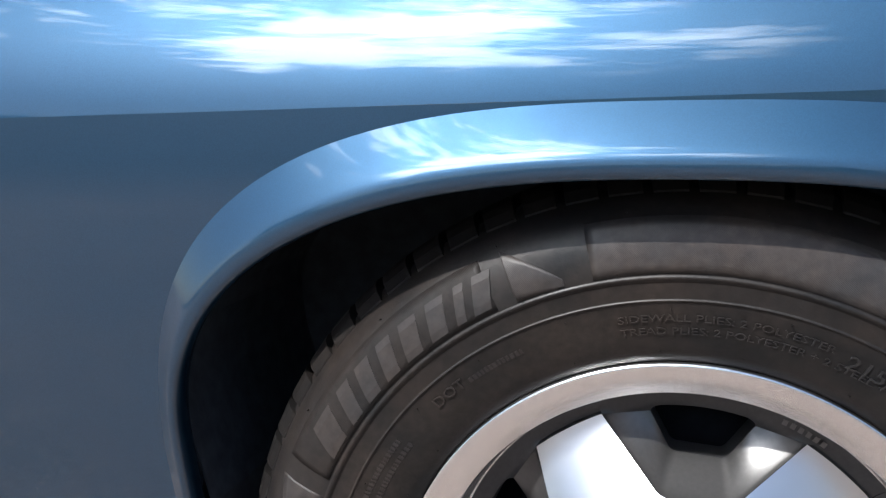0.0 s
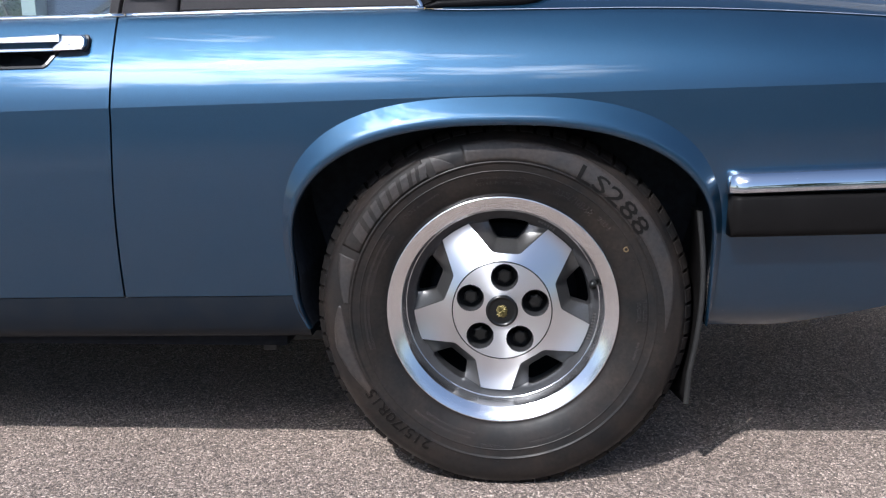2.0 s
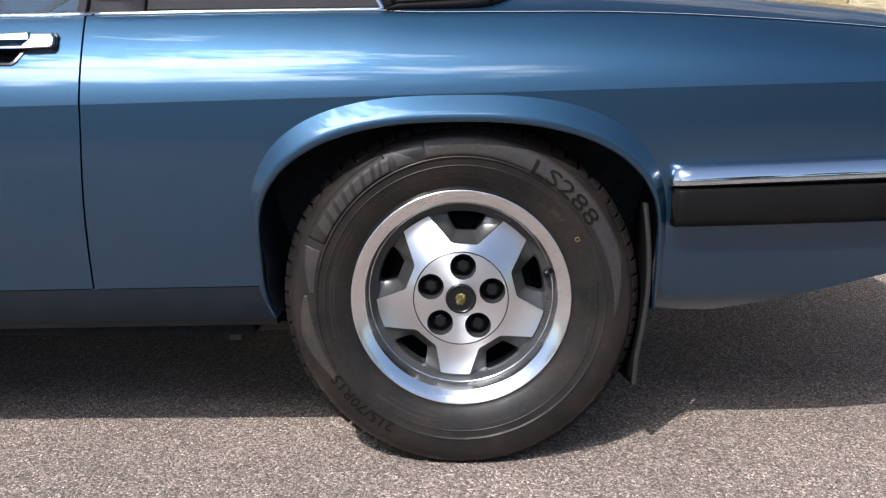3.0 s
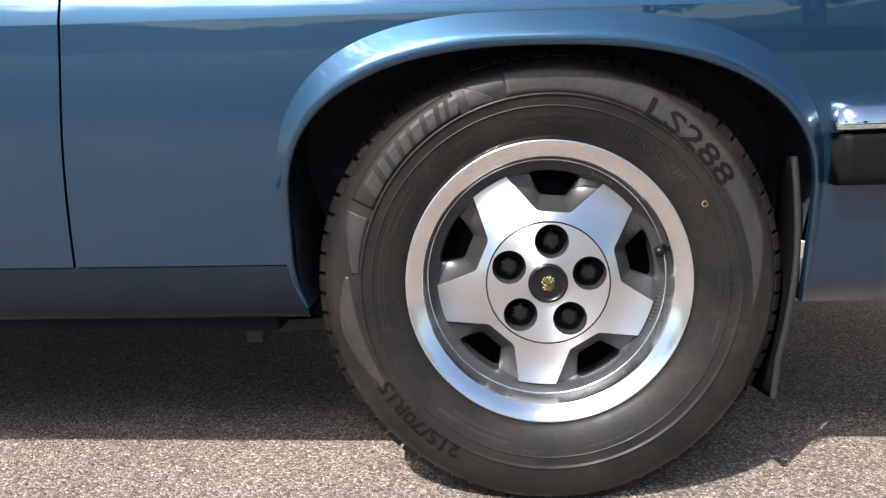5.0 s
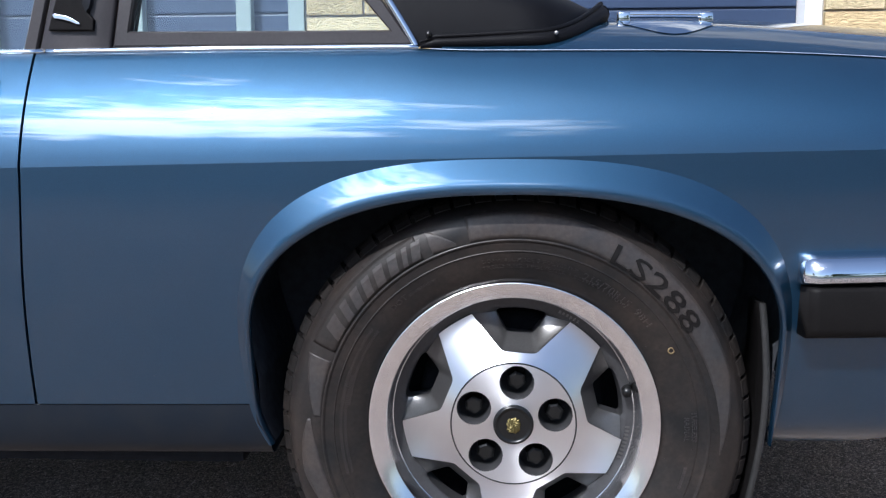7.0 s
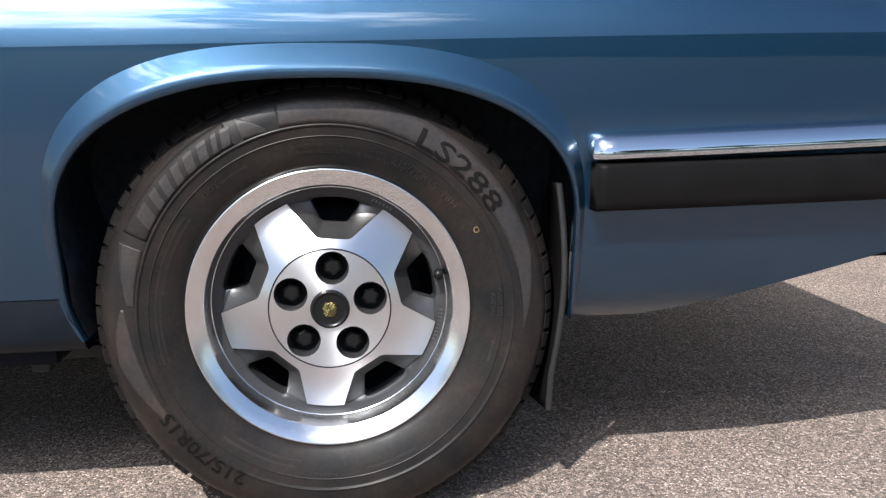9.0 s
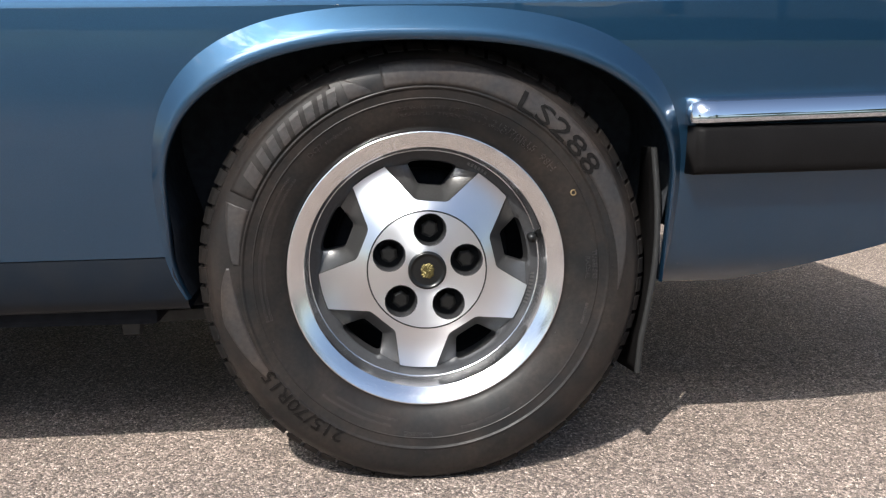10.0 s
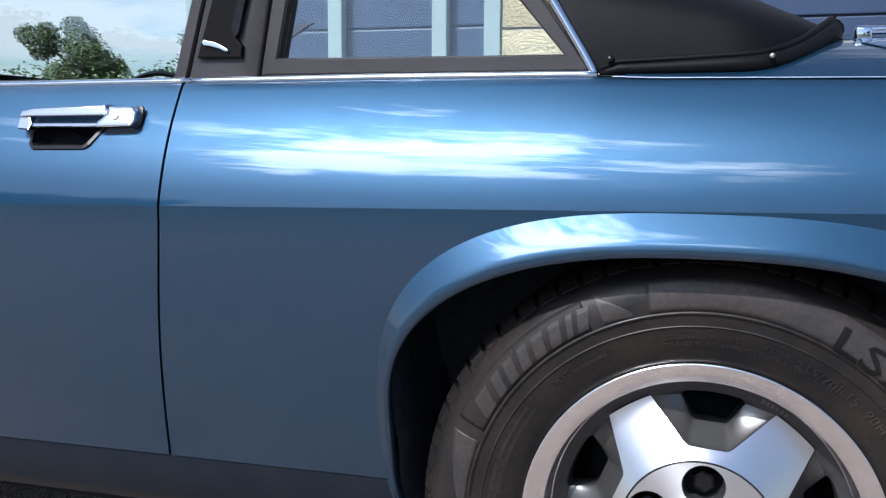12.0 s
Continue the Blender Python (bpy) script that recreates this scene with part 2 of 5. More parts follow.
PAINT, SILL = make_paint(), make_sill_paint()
# the hatched panels' sheen is put into a lighter rubber colour
TYRE, HATCH = make_rubber("tyre_rubber", 0.0075, 0.0185, 0.43, 0.22), make_rubber("sheen_hatched_rubber", 0.021, 0.032, 0.40, 0.28, 460.0)
# tread colour darkened to imitate the shade under the wheel arch
TREAD = make_rubber("shaded_tread_rubber", 0.0055, 0.011, 0.66, 0.12)
LETTER, RAISED = make_rubber("moulded_lettering", 0.0030, 0.006, 0.5, 0.14), make_rubber("raised_mark_rubber", 0.018, 0.028, 0.42, 0.28)
# small lettering is lighter rubber, imitating light on its raised edges
DARK_PANEL, SMALL = make_rubber("dark_panel_rubber", 0.009, 0.016, 0.48, 0.15, 460.0), make_rubber("edge_lit_lettering", 0.016, 0.030, 0.4, 0.28)
POLISHED, SPOKE = make_alloy("polished_rim_lip", 0.80, 0.21, 0.6), make_alloy("machined_alloy", 0.78, 0.34, 0.8)
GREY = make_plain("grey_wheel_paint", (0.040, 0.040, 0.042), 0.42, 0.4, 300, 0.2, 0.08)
# the wheel's grey lightened to carry the light its slopes catch
SLOPE = make_plain("lit_wheel_paint", (0.105, 0.103, 0.102), 0.34, 0.75, 300, 0.12, 0.06)
CHROME = make_chrome()
BLACK = make_plain("black_rubber_trim", (0.0065, 0.006, 0.006), 0.45, 0, 400, 0.3, 0.25, **{"Specular IOR Level": 0.05})
SATIN = make_plain("satin_black_trim", (0.024, 0.021, 0.022), 0.40, 0, 300, 0.25, 0.1, **{"Specular IOR Level": 0.35})
UNDER = make_plain("black_underseal", (0.014, 0.015, 0.018), 0.9, 0, 60, 0.4, 0.4, **{"Specular IOR Level": 0.05})
# near-black well lifted to grey, imitating veiling glare over it
LINER = make_plain("glare_lifted_wheel_well", (0.050, 0.054, 0.062), 0.95, 0, 60, 0.4, 0.4, **{"Specular IOR Level": 0.02})
VINYL = make_plain("black_vinyl", (0.004, 0.004, 0.005), 0.52, 0, 700, 0.25, 0.10, **{"Specular IOR Level": 0.08})
# underseal in a lighter grey than the floor pan's
GREY_SEAL = make_plain("grey_underseal", (0.038, 0.037, 0.036), 0.9, 0, 60, 0.4, 0.4)
COACH = make_plain("pale_coachline", (0.20, 0.24, 0.32), 0.35, 0.3, 300, 0.1, 0.05)
SCUFFED = make_plain("scuffed_grey_rubber", (0.012, 0.012, 0.012), 0.55, 0, 120, 0.45, 0.4)
NUT = make_plain("black_nut_plastic", (0.006, 0.006, 0.006), 0.28, 0, 300, 0.2, 0.08, **{"Specular IOR Level": 0.28})
GOLD = make_plain("gilt_emblem", (0.17, 0.14, 0.060), 0.45, 1.0, 900, 0.25, 0.6)
GLASS = make_glass()
LEATHER = make_plain("dark_leather", (0.045, 0.045, 0.05), 0.5, 0, 260, 0.12, 0.3)
CARPET = make_plain("dark_interior_trim", (0.03, 0.03, 0.035), 0.85, 0, 300, 0.3, 0.4)
ASPHALT = make_asphalt()
STONE, MORTAR = make_stone(), make_plain("lime_mortar", (0.42, 0.38, 0.31), 0.95, 0, 80, 0.2, 0.5)
# white frame paint greyed to imitate its dimming behind the car's glass
PALE = make_plain("dimmed_white_paint", (0.26, 0.31, 0.30), 0.6, 0, 60, 0.15, 0.2)
NAVY = make_plain("navy_door_paint", (0.020, 0.036, 0.078), 0.45, 0, 120, 0.15, 0.15)
WHITE = make_plain("white_gloss_paint", (0.78, 0.78, 0.76), 0.4, 0, 90, 0.05, 0.1)
BARK = make_plain("tree_bark", (0.10, 0.075, 0.05), 0.9, 0, 40, 0.35, 0.8)
LEAF = make_leaf("tree_leaves", (0.028, 0.050, 0.014), (0.085, 0.115, 0.035))
HEDGE = make_leaf("hedge_leaves", (0.034, 0.066, 0.022), (0.085, 0.130, 0.042))
HILL = make_plain("far_woodland", (0.028, 0.050, 0.055), 0.95, 0, 3, 0.35, 0.3)
STEEL = make_plain("galvanised_steel", (0.30, 0.30, 0.30), 0.5, 0.9, 200, 0.2, 0.1)


# ---- mesh helpers ----
def part(name, bm, material, parent=None, label="", smooth=True):
    """Links a bmesh as one mesh object, under a thing or a part."""
    for f in bm.faces:
        f.smooth = smooth
    me = bpy.data.meshes.new(name)
    bm.to_mesh(me)
    bm.free()
    me.materials.append(material)
    ob = new(name, me)
    if parent:
        ob.parent = parent
    if label:
        ob["label"] = label
    return ob


def grid(bm, rows, closed=False, flip=False):
    """Faces between rows of points; closed joins the rows' ends."""
    vs = [[bm.verts.new(p) for p in row] for row in rows]
    n = len(rows[0])
    for a, b in zip(vs, vs[1:]):
        for i in range(n if closed else n - 1):
            j = (i + 1) % n
            q = (a[i], a[j], b[j], b[i])
            bm.faces.new(q[::-1] if flip else q)
    return vs


def lathe(bm, profile, centre, steps=160, flip=False):
    """Turns a profile of (radius, depth) round the wheel's axle (along y)."""
    cx, cy, cz = centre
    rows = [[(cx + r * math.cos(2 * math.pi * i / steps), cy + y, cz + r * math.sin(2 * math.pi * i / steps)) for i in range(steps)] for r, y in profile]
    return grid(bm, rows, True, flip)


def box(bm, x0, x1, y0, y1, z0, z1, bevel=0.0, segments=2):
    made = bmesh.ops.create_cube(bm, size=1)
    vs = made["verts"]
    for v in vs:
        v.co = ((x0 + x1) / 2 + v.co.x * (x1 - x0), (y0 + y1) / 2 + v.co.y * (y1 - y0), (z0 + z1) / 2 + v.co.z * (z1 - z0))
    if bevel:
        es = list({e for v in vs for e in v.link_edges})
        bmesh.ops.bevel(bm, geom=es, offset=bevel, segments=segments, profile=0.6, affect="EDGES")


def prism(bm, outline, y0, y1, bevel=0.0, segments=2):
    """An outline in x and z, made solid between two depths."""
    a = [bm.verts.new((x, y0, z)) for x, z in outline]
    b = [bm.verts.new((x, y1, z)) for x, z in outline]
    fs = [bm.faces.new(a), bm.faces.new(b[::-1])]
    n = len(outline)
    for i in range(n):
        fs.append(bm.faces.new((a[i], b[i], b[(i + 1) % n], a[(i + 1) % n])))
    bmesh.ops.recalc_face_normals(bm, faces=fs)
    if bevel:
        bmesh.ops.bevel(bm, geom=[e for e in fs[0].edges], offset=bevel, segments=segments, profile=0.6, affect="EDGES")


def tube(bm, points, radius, sides=8):
    """A round bar along points."""
    pts = [Vector(p) for p in points]
    rows = []
    for i, p in enumerate(pts):
        d = (pts[min(i + 1, len(pts) - 1)] - pts[max(i - 1, 0)]).normalized()
        u = d.cross(Vector((0, 1, 0)) if abs(d.y) < 0.9 else Vector((1, 0, 0))).normalized()
        w = d.cross(u)
        r = radius(i / (len(pts) - 1)) if callable(radius) else radius
        rows.append([p + r * (math.cos(2 * math.pi * k / sides) * u + math.sin(2 * math.pi * k / sides) * w) for k in range(sides)])
    vs = grid(bm, rows, True)
    for ring in (vs[0], vs[-1]):
        try:
            bm.faces.new(ring)
        except ValueError:
            pass
    bmesh.ops.recalc_face_normals(bm, faces=bm.faces)


def lerp(a, b, t):
    return a + (b - a) * t


# ---- the car's lines ----
X_REAR, X_FRONT = 1.16, -3.55
MID_Y = 0.865
HUB_Z = 0.320


def z_crease(x):
    return 0.694 + 0.018 * x


def z_sill(x):
    return 0.354 + 0.012 * x


def z_belt(x):
    k = min(1, max(0, (x + 0.17) / 0.12))
    return 0.8365 + 0.007 * min(0, x + 0.4) - 0.003 * k * k * (3 - 2 * k) - 0.009 * max(0, x + 0.13) - 0.075 * max(0, x - 0.2) ** 1.7


def y_crease(x):
    return -0.036 + 0.085 * max(0, x - 0.35) ** 2 + 0.02 * max(0, -x - 1.6) ** 2


def flank_y(x, z):
    zc = z_crease(x)
    if z >= zc:
        s = (z - zc) / (z_belt(x) - zc)
        return y_crease(x) + 0.021 * s + 0.052 * s * s
    t = (zc - z) / (zc - z_sill(x))
    return y_crease(x) + 0.010 * t + 0.020 * t * t


def gap_x(z):
    """The shut line behind the door."""
    if z > 0.72:
        return -0.662 - 0.55 * (z - 0.72) ** 2
    return -0.662 - 0.0155 * (1 - math.exp(-((0.72 - z) / 0.17) ** 2))


def power(v, n):
    return math.copysign(abs(v) ** n, v)


def arch_curves(s):
    """Lip and flare line of the arch at s, from 0 in front below to 1 behind below, as x and z."""
    if s < 0.22:
        k = 1 - s / 0.22
        zl = 0.44 - 0.155 * k
        bend = 3.0 * max(0, 0.365 - zl) ** 2
        return (-0.3615 + bend, zl), (-0.3785 + bend + 0.013 * k, zl)
    if s > 0.78:
        k = (s - 0.78) / 0.22
        zl = 0.44 - 0.145 * k
        bend = 0.12 * (0.44 - zl) ** 2
        return (0.3525 - bend + 0.003 * k, zl), (0.3665 - bend - 0.010 * k ** 1.3, zl)
    a = math.pi * (1 - (s - 0.22) / 0.56)
    c, d = math.cos(a), math.sin(a)
    n, m = 2 / 2.4, 2 / 2.75
    return (-0.0045 + 0.357 * power(c, n), 0.44 + 0.2075 * power(d, n)), (-0.006 + 0.3725 * power(c, m), 0.44 + 0.2515 * power(d, m))


def flare_x(z, side):
    """The flare line's x at a height, in front (-1) of or behind (1) the wheel."""
    if z < 0.44:
        k = (0.44 - z) / 0.155
        return (-0.3785 + 3.0 * max(0, 0.365 - z) ** 2 + 0.013 * k) if side < 0 else (0.3665 - 0.12 * (0.44 - z) ** 2 - 0.010 * min(1, k * 155 / 145) ** 1.3)
    h = min(1, (z - 0.44) / 0.2515)
    return -0.006 + side * 0.3725 * max(0, 1 - h ** 2.75) ** (1 / 2.75)


car = new("car")
tagged(car, "metallic blue open-top classic car parked on asphalt", "car")


def steps(n, power_=1.0):
    return [(i / n) ** power_ for i in range(n + 1)]


def upper_rows(x0f, x1f, cols, lift=0.0):
    """The flank between crease and belt, with the belt's rolled edge."""
    rows = []
    ss = [0, 0.012, 0.03] + [0.03 + 0.97 * i / 16 for i in range(1, 17)]
    for s in ss:
        row = []
        for i in range(cols + 1):
            u = i / cols
            x = lerp(x0f(0.69), x1f(0.69), u)
            z = lerp(z_crease(x), z_belt(x), s)
            x = lerp(x0f(z), x1f(z), u)
            row.append((x, flank_y(x, z) + lift, z))
        rows.append(row)
    last = rows[-1]
    for dy, dz in ((0.006, 0.0035), (0.014, 0.0055), (0.03, 0.006)):
        rows.append([(x, y + dy, z + dz) for x, y, z in last])
    return rows


# ---- rear wing ----
bm = bmesh.new()
g_edge = lambda z: gap_x(z) + 0.0019
r_edge = lambda z: X_REAR
grid(bm, upper_rows(g_edge, r_edge, 90))
for side, far in ((-1, g_edge), (1, r_edge)):
    rows = []
    for j in range(61):
        h = 1 - (1 - j / 60) ** 1.8
        z_lo = 0.354 if side < 0 else 0.30
        row = []
        for i in range(41):
            u = i / 40
            if side > 0:
                xe = 0.36 + u * (X_REAR - 0.36)
                z_lo = 0.285 + 0.25 * max(0, xe - 0.475)
                z = lerp(z_lo, 0.698, h)
                x0 = flare_x(min(z, 0.6905), 1) - 0.004
                x = lerp(x0, X_REAR, u)
                z = lerp(0.285 + 0.25 * max(0, x - 0.475), z_crease(x), h)
                x0 = flare_x(min(z, 0.6905), 1) - 0.004
                x = lerp(x0, X_REAR, u)
                y = flank_y(x, z)
                if z < 0.46:
                    y += 0.6 * (0.46 - z) ** 2 + 22 * max(0, 0.335 - z) ** 2.2
            else:
                x1 = flare_x(min(lerp(z_lo, 0.69, h), 0.6905), -1) + 0.004
                x = lerp(far(lerp(z_lo, 0.69, h)), x1, u)
                z = lerp(z_sill(x), z_crease(x), h)
                x1 = flare_x(min(z, 0.6905), -1) + 0.004
                x = lerp(far(z), x1, u)
                y = flank_y(x, z)
            row.append((x, y, z))
        rows.append(row)
    grid(bm, rows)
for k in range(40):
    xa, xb = lerp(-0.10, 0.12, k / 40), lerp(-0.10, 0.12, (k + 1) / 40)
    q = [(x, flank_y(x, z), z) for x, z in ((xa, 0.685), (xb, 0.685), (xb, z_crease(xb)), (xa, z_crease(xa)))]
    bm.faces.new([bm.verts.new(p) for p in q])
# returned edge along the shut line
grid(bm, [[(g_edge(z), flank_y(g_edge(z), z) + d, z) for z in [lerp(0.354, 0.8415, i / 40) for i in range(41)]] for d in (0.018, 0.0)])
bmesh.ops.recalc_face_normals(bm, faces=bm.faces)
part("rear_wing", bm, PAINT, car, "blue metallic rear wing with a pressed crease")

# ---- flare round the arch ----
bm = bmesh.new()
rows = []
N = 180
for k in range(N + 1):
    s = k / N
    (lx, lz), (fx, fz) = arch_curves(s)
    top = max(0.0, math.sin(math.pi * min(1, max(0, (s - 0.08) / 0.84))))
    puff_ = 0.004 + 0.016 * top ** 1.1
    sink = (0.008 if s < 0.5 else 0.001) * (1 - top)
    row = []
    zf = min(fz, z_crease(fx))
    y0 = flank_y(fx, zf)
    for q, e in ((0.0, 0.0), (0.05, 0.07), (0.15, 0.21), (0.3, 0.42), (0.45, 0.62), (0.57, 0.78), (0.66, 0.89), (0.73, 0.96), (0.79, 0.99), (0.85, 1.0), (0.92, 0.985), (1.0, 0.94)):
        row.append((lerp(fx, lx, q), y0 - puff_ * e - 0.0005 + sink * q, lerp(fz, lz, q)))
    cx, cz = -0.004, 0.40
    nx, nz = cx - lx, cz - lz
    ln = math.hypot(nx, nz)
    nx, nz = nx / ln, nz / ln
    for inn, dy in ((0.0015, 0.003), (0.0020, 0.008), (0.0, 0.016), (-0.003, 0.024)):
        row.append((lx + nx * inn, y0 - puff_ * 0.94 + sink + dy, lz + nz * inn))
    rows.append(row)
grid(bm, rows)
bmesh.ops.recalc_face_normals(bm, faces=bm.faces)
part("wheel_arch_flare", bm, PAINT, car, "blue metallic rolled wheel-arch lip")

# ---- wheel well ----
bm = bmesh.new()
rows = []
for k in range(61):
    (lx, lz), _ = arch_curves(k / 60)
    k = min(1, max(0, (lz - 0.38) / 0.14))
    rows.append([(lerp(-0.004, lx, 1 + o * k), y, lerp(0.40, lz, 1 + o * k) if lz > 0.40 else lz) for y, o in ((lerp(0.016, -0.018, k), 0.035), (lerp(0.022, 0.0, k), 0.09), (0.05, 0.13), (0.27, 0.13))])
vs = grid(bm, rows)
bm.faces.new([r[-1] for r in vs])
part("wheel_well_liner", bm, LINER, car, "black undersealed wheel well", False)

# ---- door ----
bm = bmesh.new()
d_front = lambda z: -1.86
d_back = lambda z: gap_x(z) - 0.0019
grid(bm, upper_rows(d_front, d_back, 60))
rows = []
for j in range(31):
    h = j / 30
    row = []
    for i in range(61):
        x = lerp(-1.86, d_back(lerp(0.345, 0.69, h)), i / 60)
        z = lerp(z_sill(x), z_crease(x), h)
        row.append((x, flank_y(x, z), z))
    rows.append(row)
grid(bm, rows)
grid(bm, [[(d_back(z), flank_y(d_back(z), z) + d, z) for z in [lerp(0.347, 0.8415, i / 40) for i in range(41)]] for d in (0.018, 0.0)])
bmesh.ops.recalc_face_normals(bm, faces=bm.faces)
door = part("door", bm, PAINT, car, "blue metallic door, shut")
bm = bmesh.new()
zz = [lerp(0.34, 0.845, i / 30) for i in range(31)]
grid(bm, [[(gap_x(z) + dx, flank_y(gap_x(z), z) + 0.014, z) for z in zz] for dx in (-0.012, 0.012)])
part("door_seal", bm, BLACK, car, "black rubber seal in the shut line")

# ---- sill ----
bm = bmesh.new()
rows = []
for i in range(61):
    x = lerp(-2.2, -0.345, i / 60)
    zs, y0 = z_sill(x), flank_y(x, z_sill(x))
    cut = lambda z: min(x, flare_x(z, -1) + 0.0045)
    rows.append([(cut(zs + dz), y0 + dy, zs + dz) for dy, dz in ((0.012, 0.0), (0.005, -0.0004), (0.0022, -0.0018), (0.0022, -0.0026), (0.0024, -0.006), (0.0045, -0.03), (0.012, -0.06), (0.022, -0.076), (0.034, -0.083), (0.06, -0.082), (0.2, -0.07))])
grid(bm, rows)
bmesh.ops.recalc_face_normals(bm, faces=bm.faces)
part("sill", bm, SILL, car, "dusty blue sill below the door, shade in its colour")

# ---- front wing, bonnet, far side: plain closing shell ----
bm = bmesh.new()
front = lambda z: X_FRONT
fd = lambda z: -1.866
grid(bm, upper_rows(front, fd, 40))
rows = []
for j in range(16):
    h = j / 15
    row = []
    for i in range(81):
        x = lerp(X_FRONT, -1.866, i / 80)
        zlo = z_sill(x) - 0.05
        dx = (x + 2.59) / 0.37
        if abs(dx) < 1:
            zlo = max(zlo, 0.40 + 0.25 * (1 - abs(dx) ** 2.4) ** (1 / 2.4))
        z = lerp(zlo, z_crease(x), h)
        row.append((x, flank_y(x, z), z))
    rows.append(row)
grid(bm, rows)
bmesh.ops.recalc_face_normals(bm, faces=bm.faces)
part("front_wing", bm, PAINT, car, "blue metallic front wing")
bm = bmesh.new()
far_y = 2 * MID_Y
rows = []
for i in range(61):
    x = lerp(X_FRONT, X_REAR, i / 60)
    rows.append([(x, far_y - flank_y(x, z), z) for z in [lerp(0.30, z_crease(x), j / 8) for j in range(9)] + [lerp(z_crease(x), z_belt(x), j / 8) for j in range(1, 9)]])
grid(bm, rows, flip=True)
part("far_flank", bm, PAINT, car)


def deck_point(x, v):
    """The deck over the boot across the car, v from 0 at the near belt to 1 at the far one."""
    ya = flank_y(x, z_belt(x)) + 0.004
    y = lerp(ya, far_y - ya, v)
    e = min(y - ya, far_y - ya - y)
    crown = 0.068 * (1 - math.exp(-max(0, e) / 0.095)) + 0.02 * math.sin(math.pi * v)
    return (x, y, z_belt(x) + 0.0042 + crown * (1 - 0.25 * max(0, x - 0.3)))


bm = bmesh.new()
vv = [0.5 * (i / 30) ** 1.8 for i in range(31)]
vv = vv + [1 - v for v in vv[-2::-1]]
grid(bm, [[deck_point(lerp(-0.10, X_REAR, i / 50), v) for v in vv] for i in range(51)], flip=True)
part("rear_deck", bm, PAINT, car, "blue metallic rear deck and boot lid")
bm = bmesh.new()
grid(bm, [[(x, flank_y(x, z_belt(x)) + dy, z_belt(x) + dz) for dy, dz in ((0.0034, 0.0040), (0.0036, 0.0046), (0.0042, 0.0052), (0.0047, 0.0052))] for x in [lerp(-0.115, X_REAR, i / 60) for i in range(61)]], flip=True)
part("coachline", bm, COACH, car, "fine pale line along the belt")
bm = bmesh.new()
grid(bm, [[(x, deck_point(x, v)[1], deck_point(x, v)[2] * 0.985 + 0.012) for v in vv] for x in [lerp(X_FRONT, -1.7, i / 30) for i in range(31)]], flip=True)
part("bonnet", bm, PAINT, car)
for x, title in ((X_REAR, "tail_panel"), (X_FRONT, "nose_panel")):
    bm = bmesh.new()
    vs = [bm.verts.new(deck_point(x, v)) for v in vv] + [bm.verts.new((x, far_y - flank_y(x, z), z)) for z in (0.69, 0.46)] + [bm.verts.new((x, flank_y(x, z), z)) for z in (0.46, 0.69)]
    bm.faces.new(vs)
    part(title, bm, PAINT, car, smooth=False)
bm = bmesh.new()
for x0, x1 in ((-2.18, -0.40), (-3.5, -3.0)):
    box(bm, x0, x1, 0.06, far_y - 0.06, 0.235, 0.29, 0.01)
box(bm, 0.40, 0.98, 0.08, far_y - 0.08, 0.36, 0.46, 0.01)
# deep box, added unseen to keep far-side light from under the car
box(bm, -2.2, 0.4, 0.36, far_y - 0.36, 0.19, 0.6, 0.01)
part("underbody", bm, UNDER, car, "black undersealed floor pan with an added light-blocking box", False)

# ---- wheel ----
C = (0.0, 0.0, HUB_Z)
PHI = radians(90 - 4.35)


def on_wheel(r, a, y):
    return (r * math.cos(a), y, HUB_Z + r * math.sin(a))


TYRE_PROFILE = [(0.196, 0.020), (0.2032, 0.006), (0.2055, 0.000), (0.212, -0.005), (0.224, -0.0110), (0.238, -0.0160), (0.2472, -0.01845), (0.2480, -0.0187), (0.2483, -0.0198), (0.2492, -0.0199), (0.2495, -0.0191), (0.2504, -0.0192),
                (0.2600, -0.0211), (0.2612, -0.0213), (0.2616, -0.0220), (0.2632, -0.0234), (0.2648, -0.0239), (0.2652, -0.0229), (0.2662, -0.0229), (0.2760, -0.0231), (0.290, -0.0205), (0.302, -0.0150), (0.3105, -0.0060), (0.3165, 0.0030), (0.3200, 0.0110),
                (0.3225, 0.022), (0.3230, 0.06), (0.3230, 0.14), (0.320, 0.185), (0.300, 0.205), (0.25, 0.21), (0.20, 0.19)]


def side_y(r):
    """The sidewall's depth at a radius."""
    for (ra, ya), (rb, yb) in zip(TYRE_PROFILE, TYRE_PROFILE[1:]):
        if ra <= r <= rb:
            return lerp(ya, yb, (r - ra) / (rb - ra))
    return 0.014


def squash(co):
    """The tyre's flat on the ground."""
    x, y, z = co
    if z < 0.05:
        k = (0.05 - z) / 0.06
        y -= 0.006 * min(1, k) if y < 0.02 else 0
    return (x, y, max(z, 0.0015))


bm = bmesh.new()
lathe(bm, TYRE_PROFILE, C, 200)
for v in bm.verts:
    v.co = squash(v.co)
bmesh.ops.recalc_face_normals(bm, faces=bm.faces)
tyre = part("tyre", bm, TYRE, car, "worn black tyre with moulded lettering")
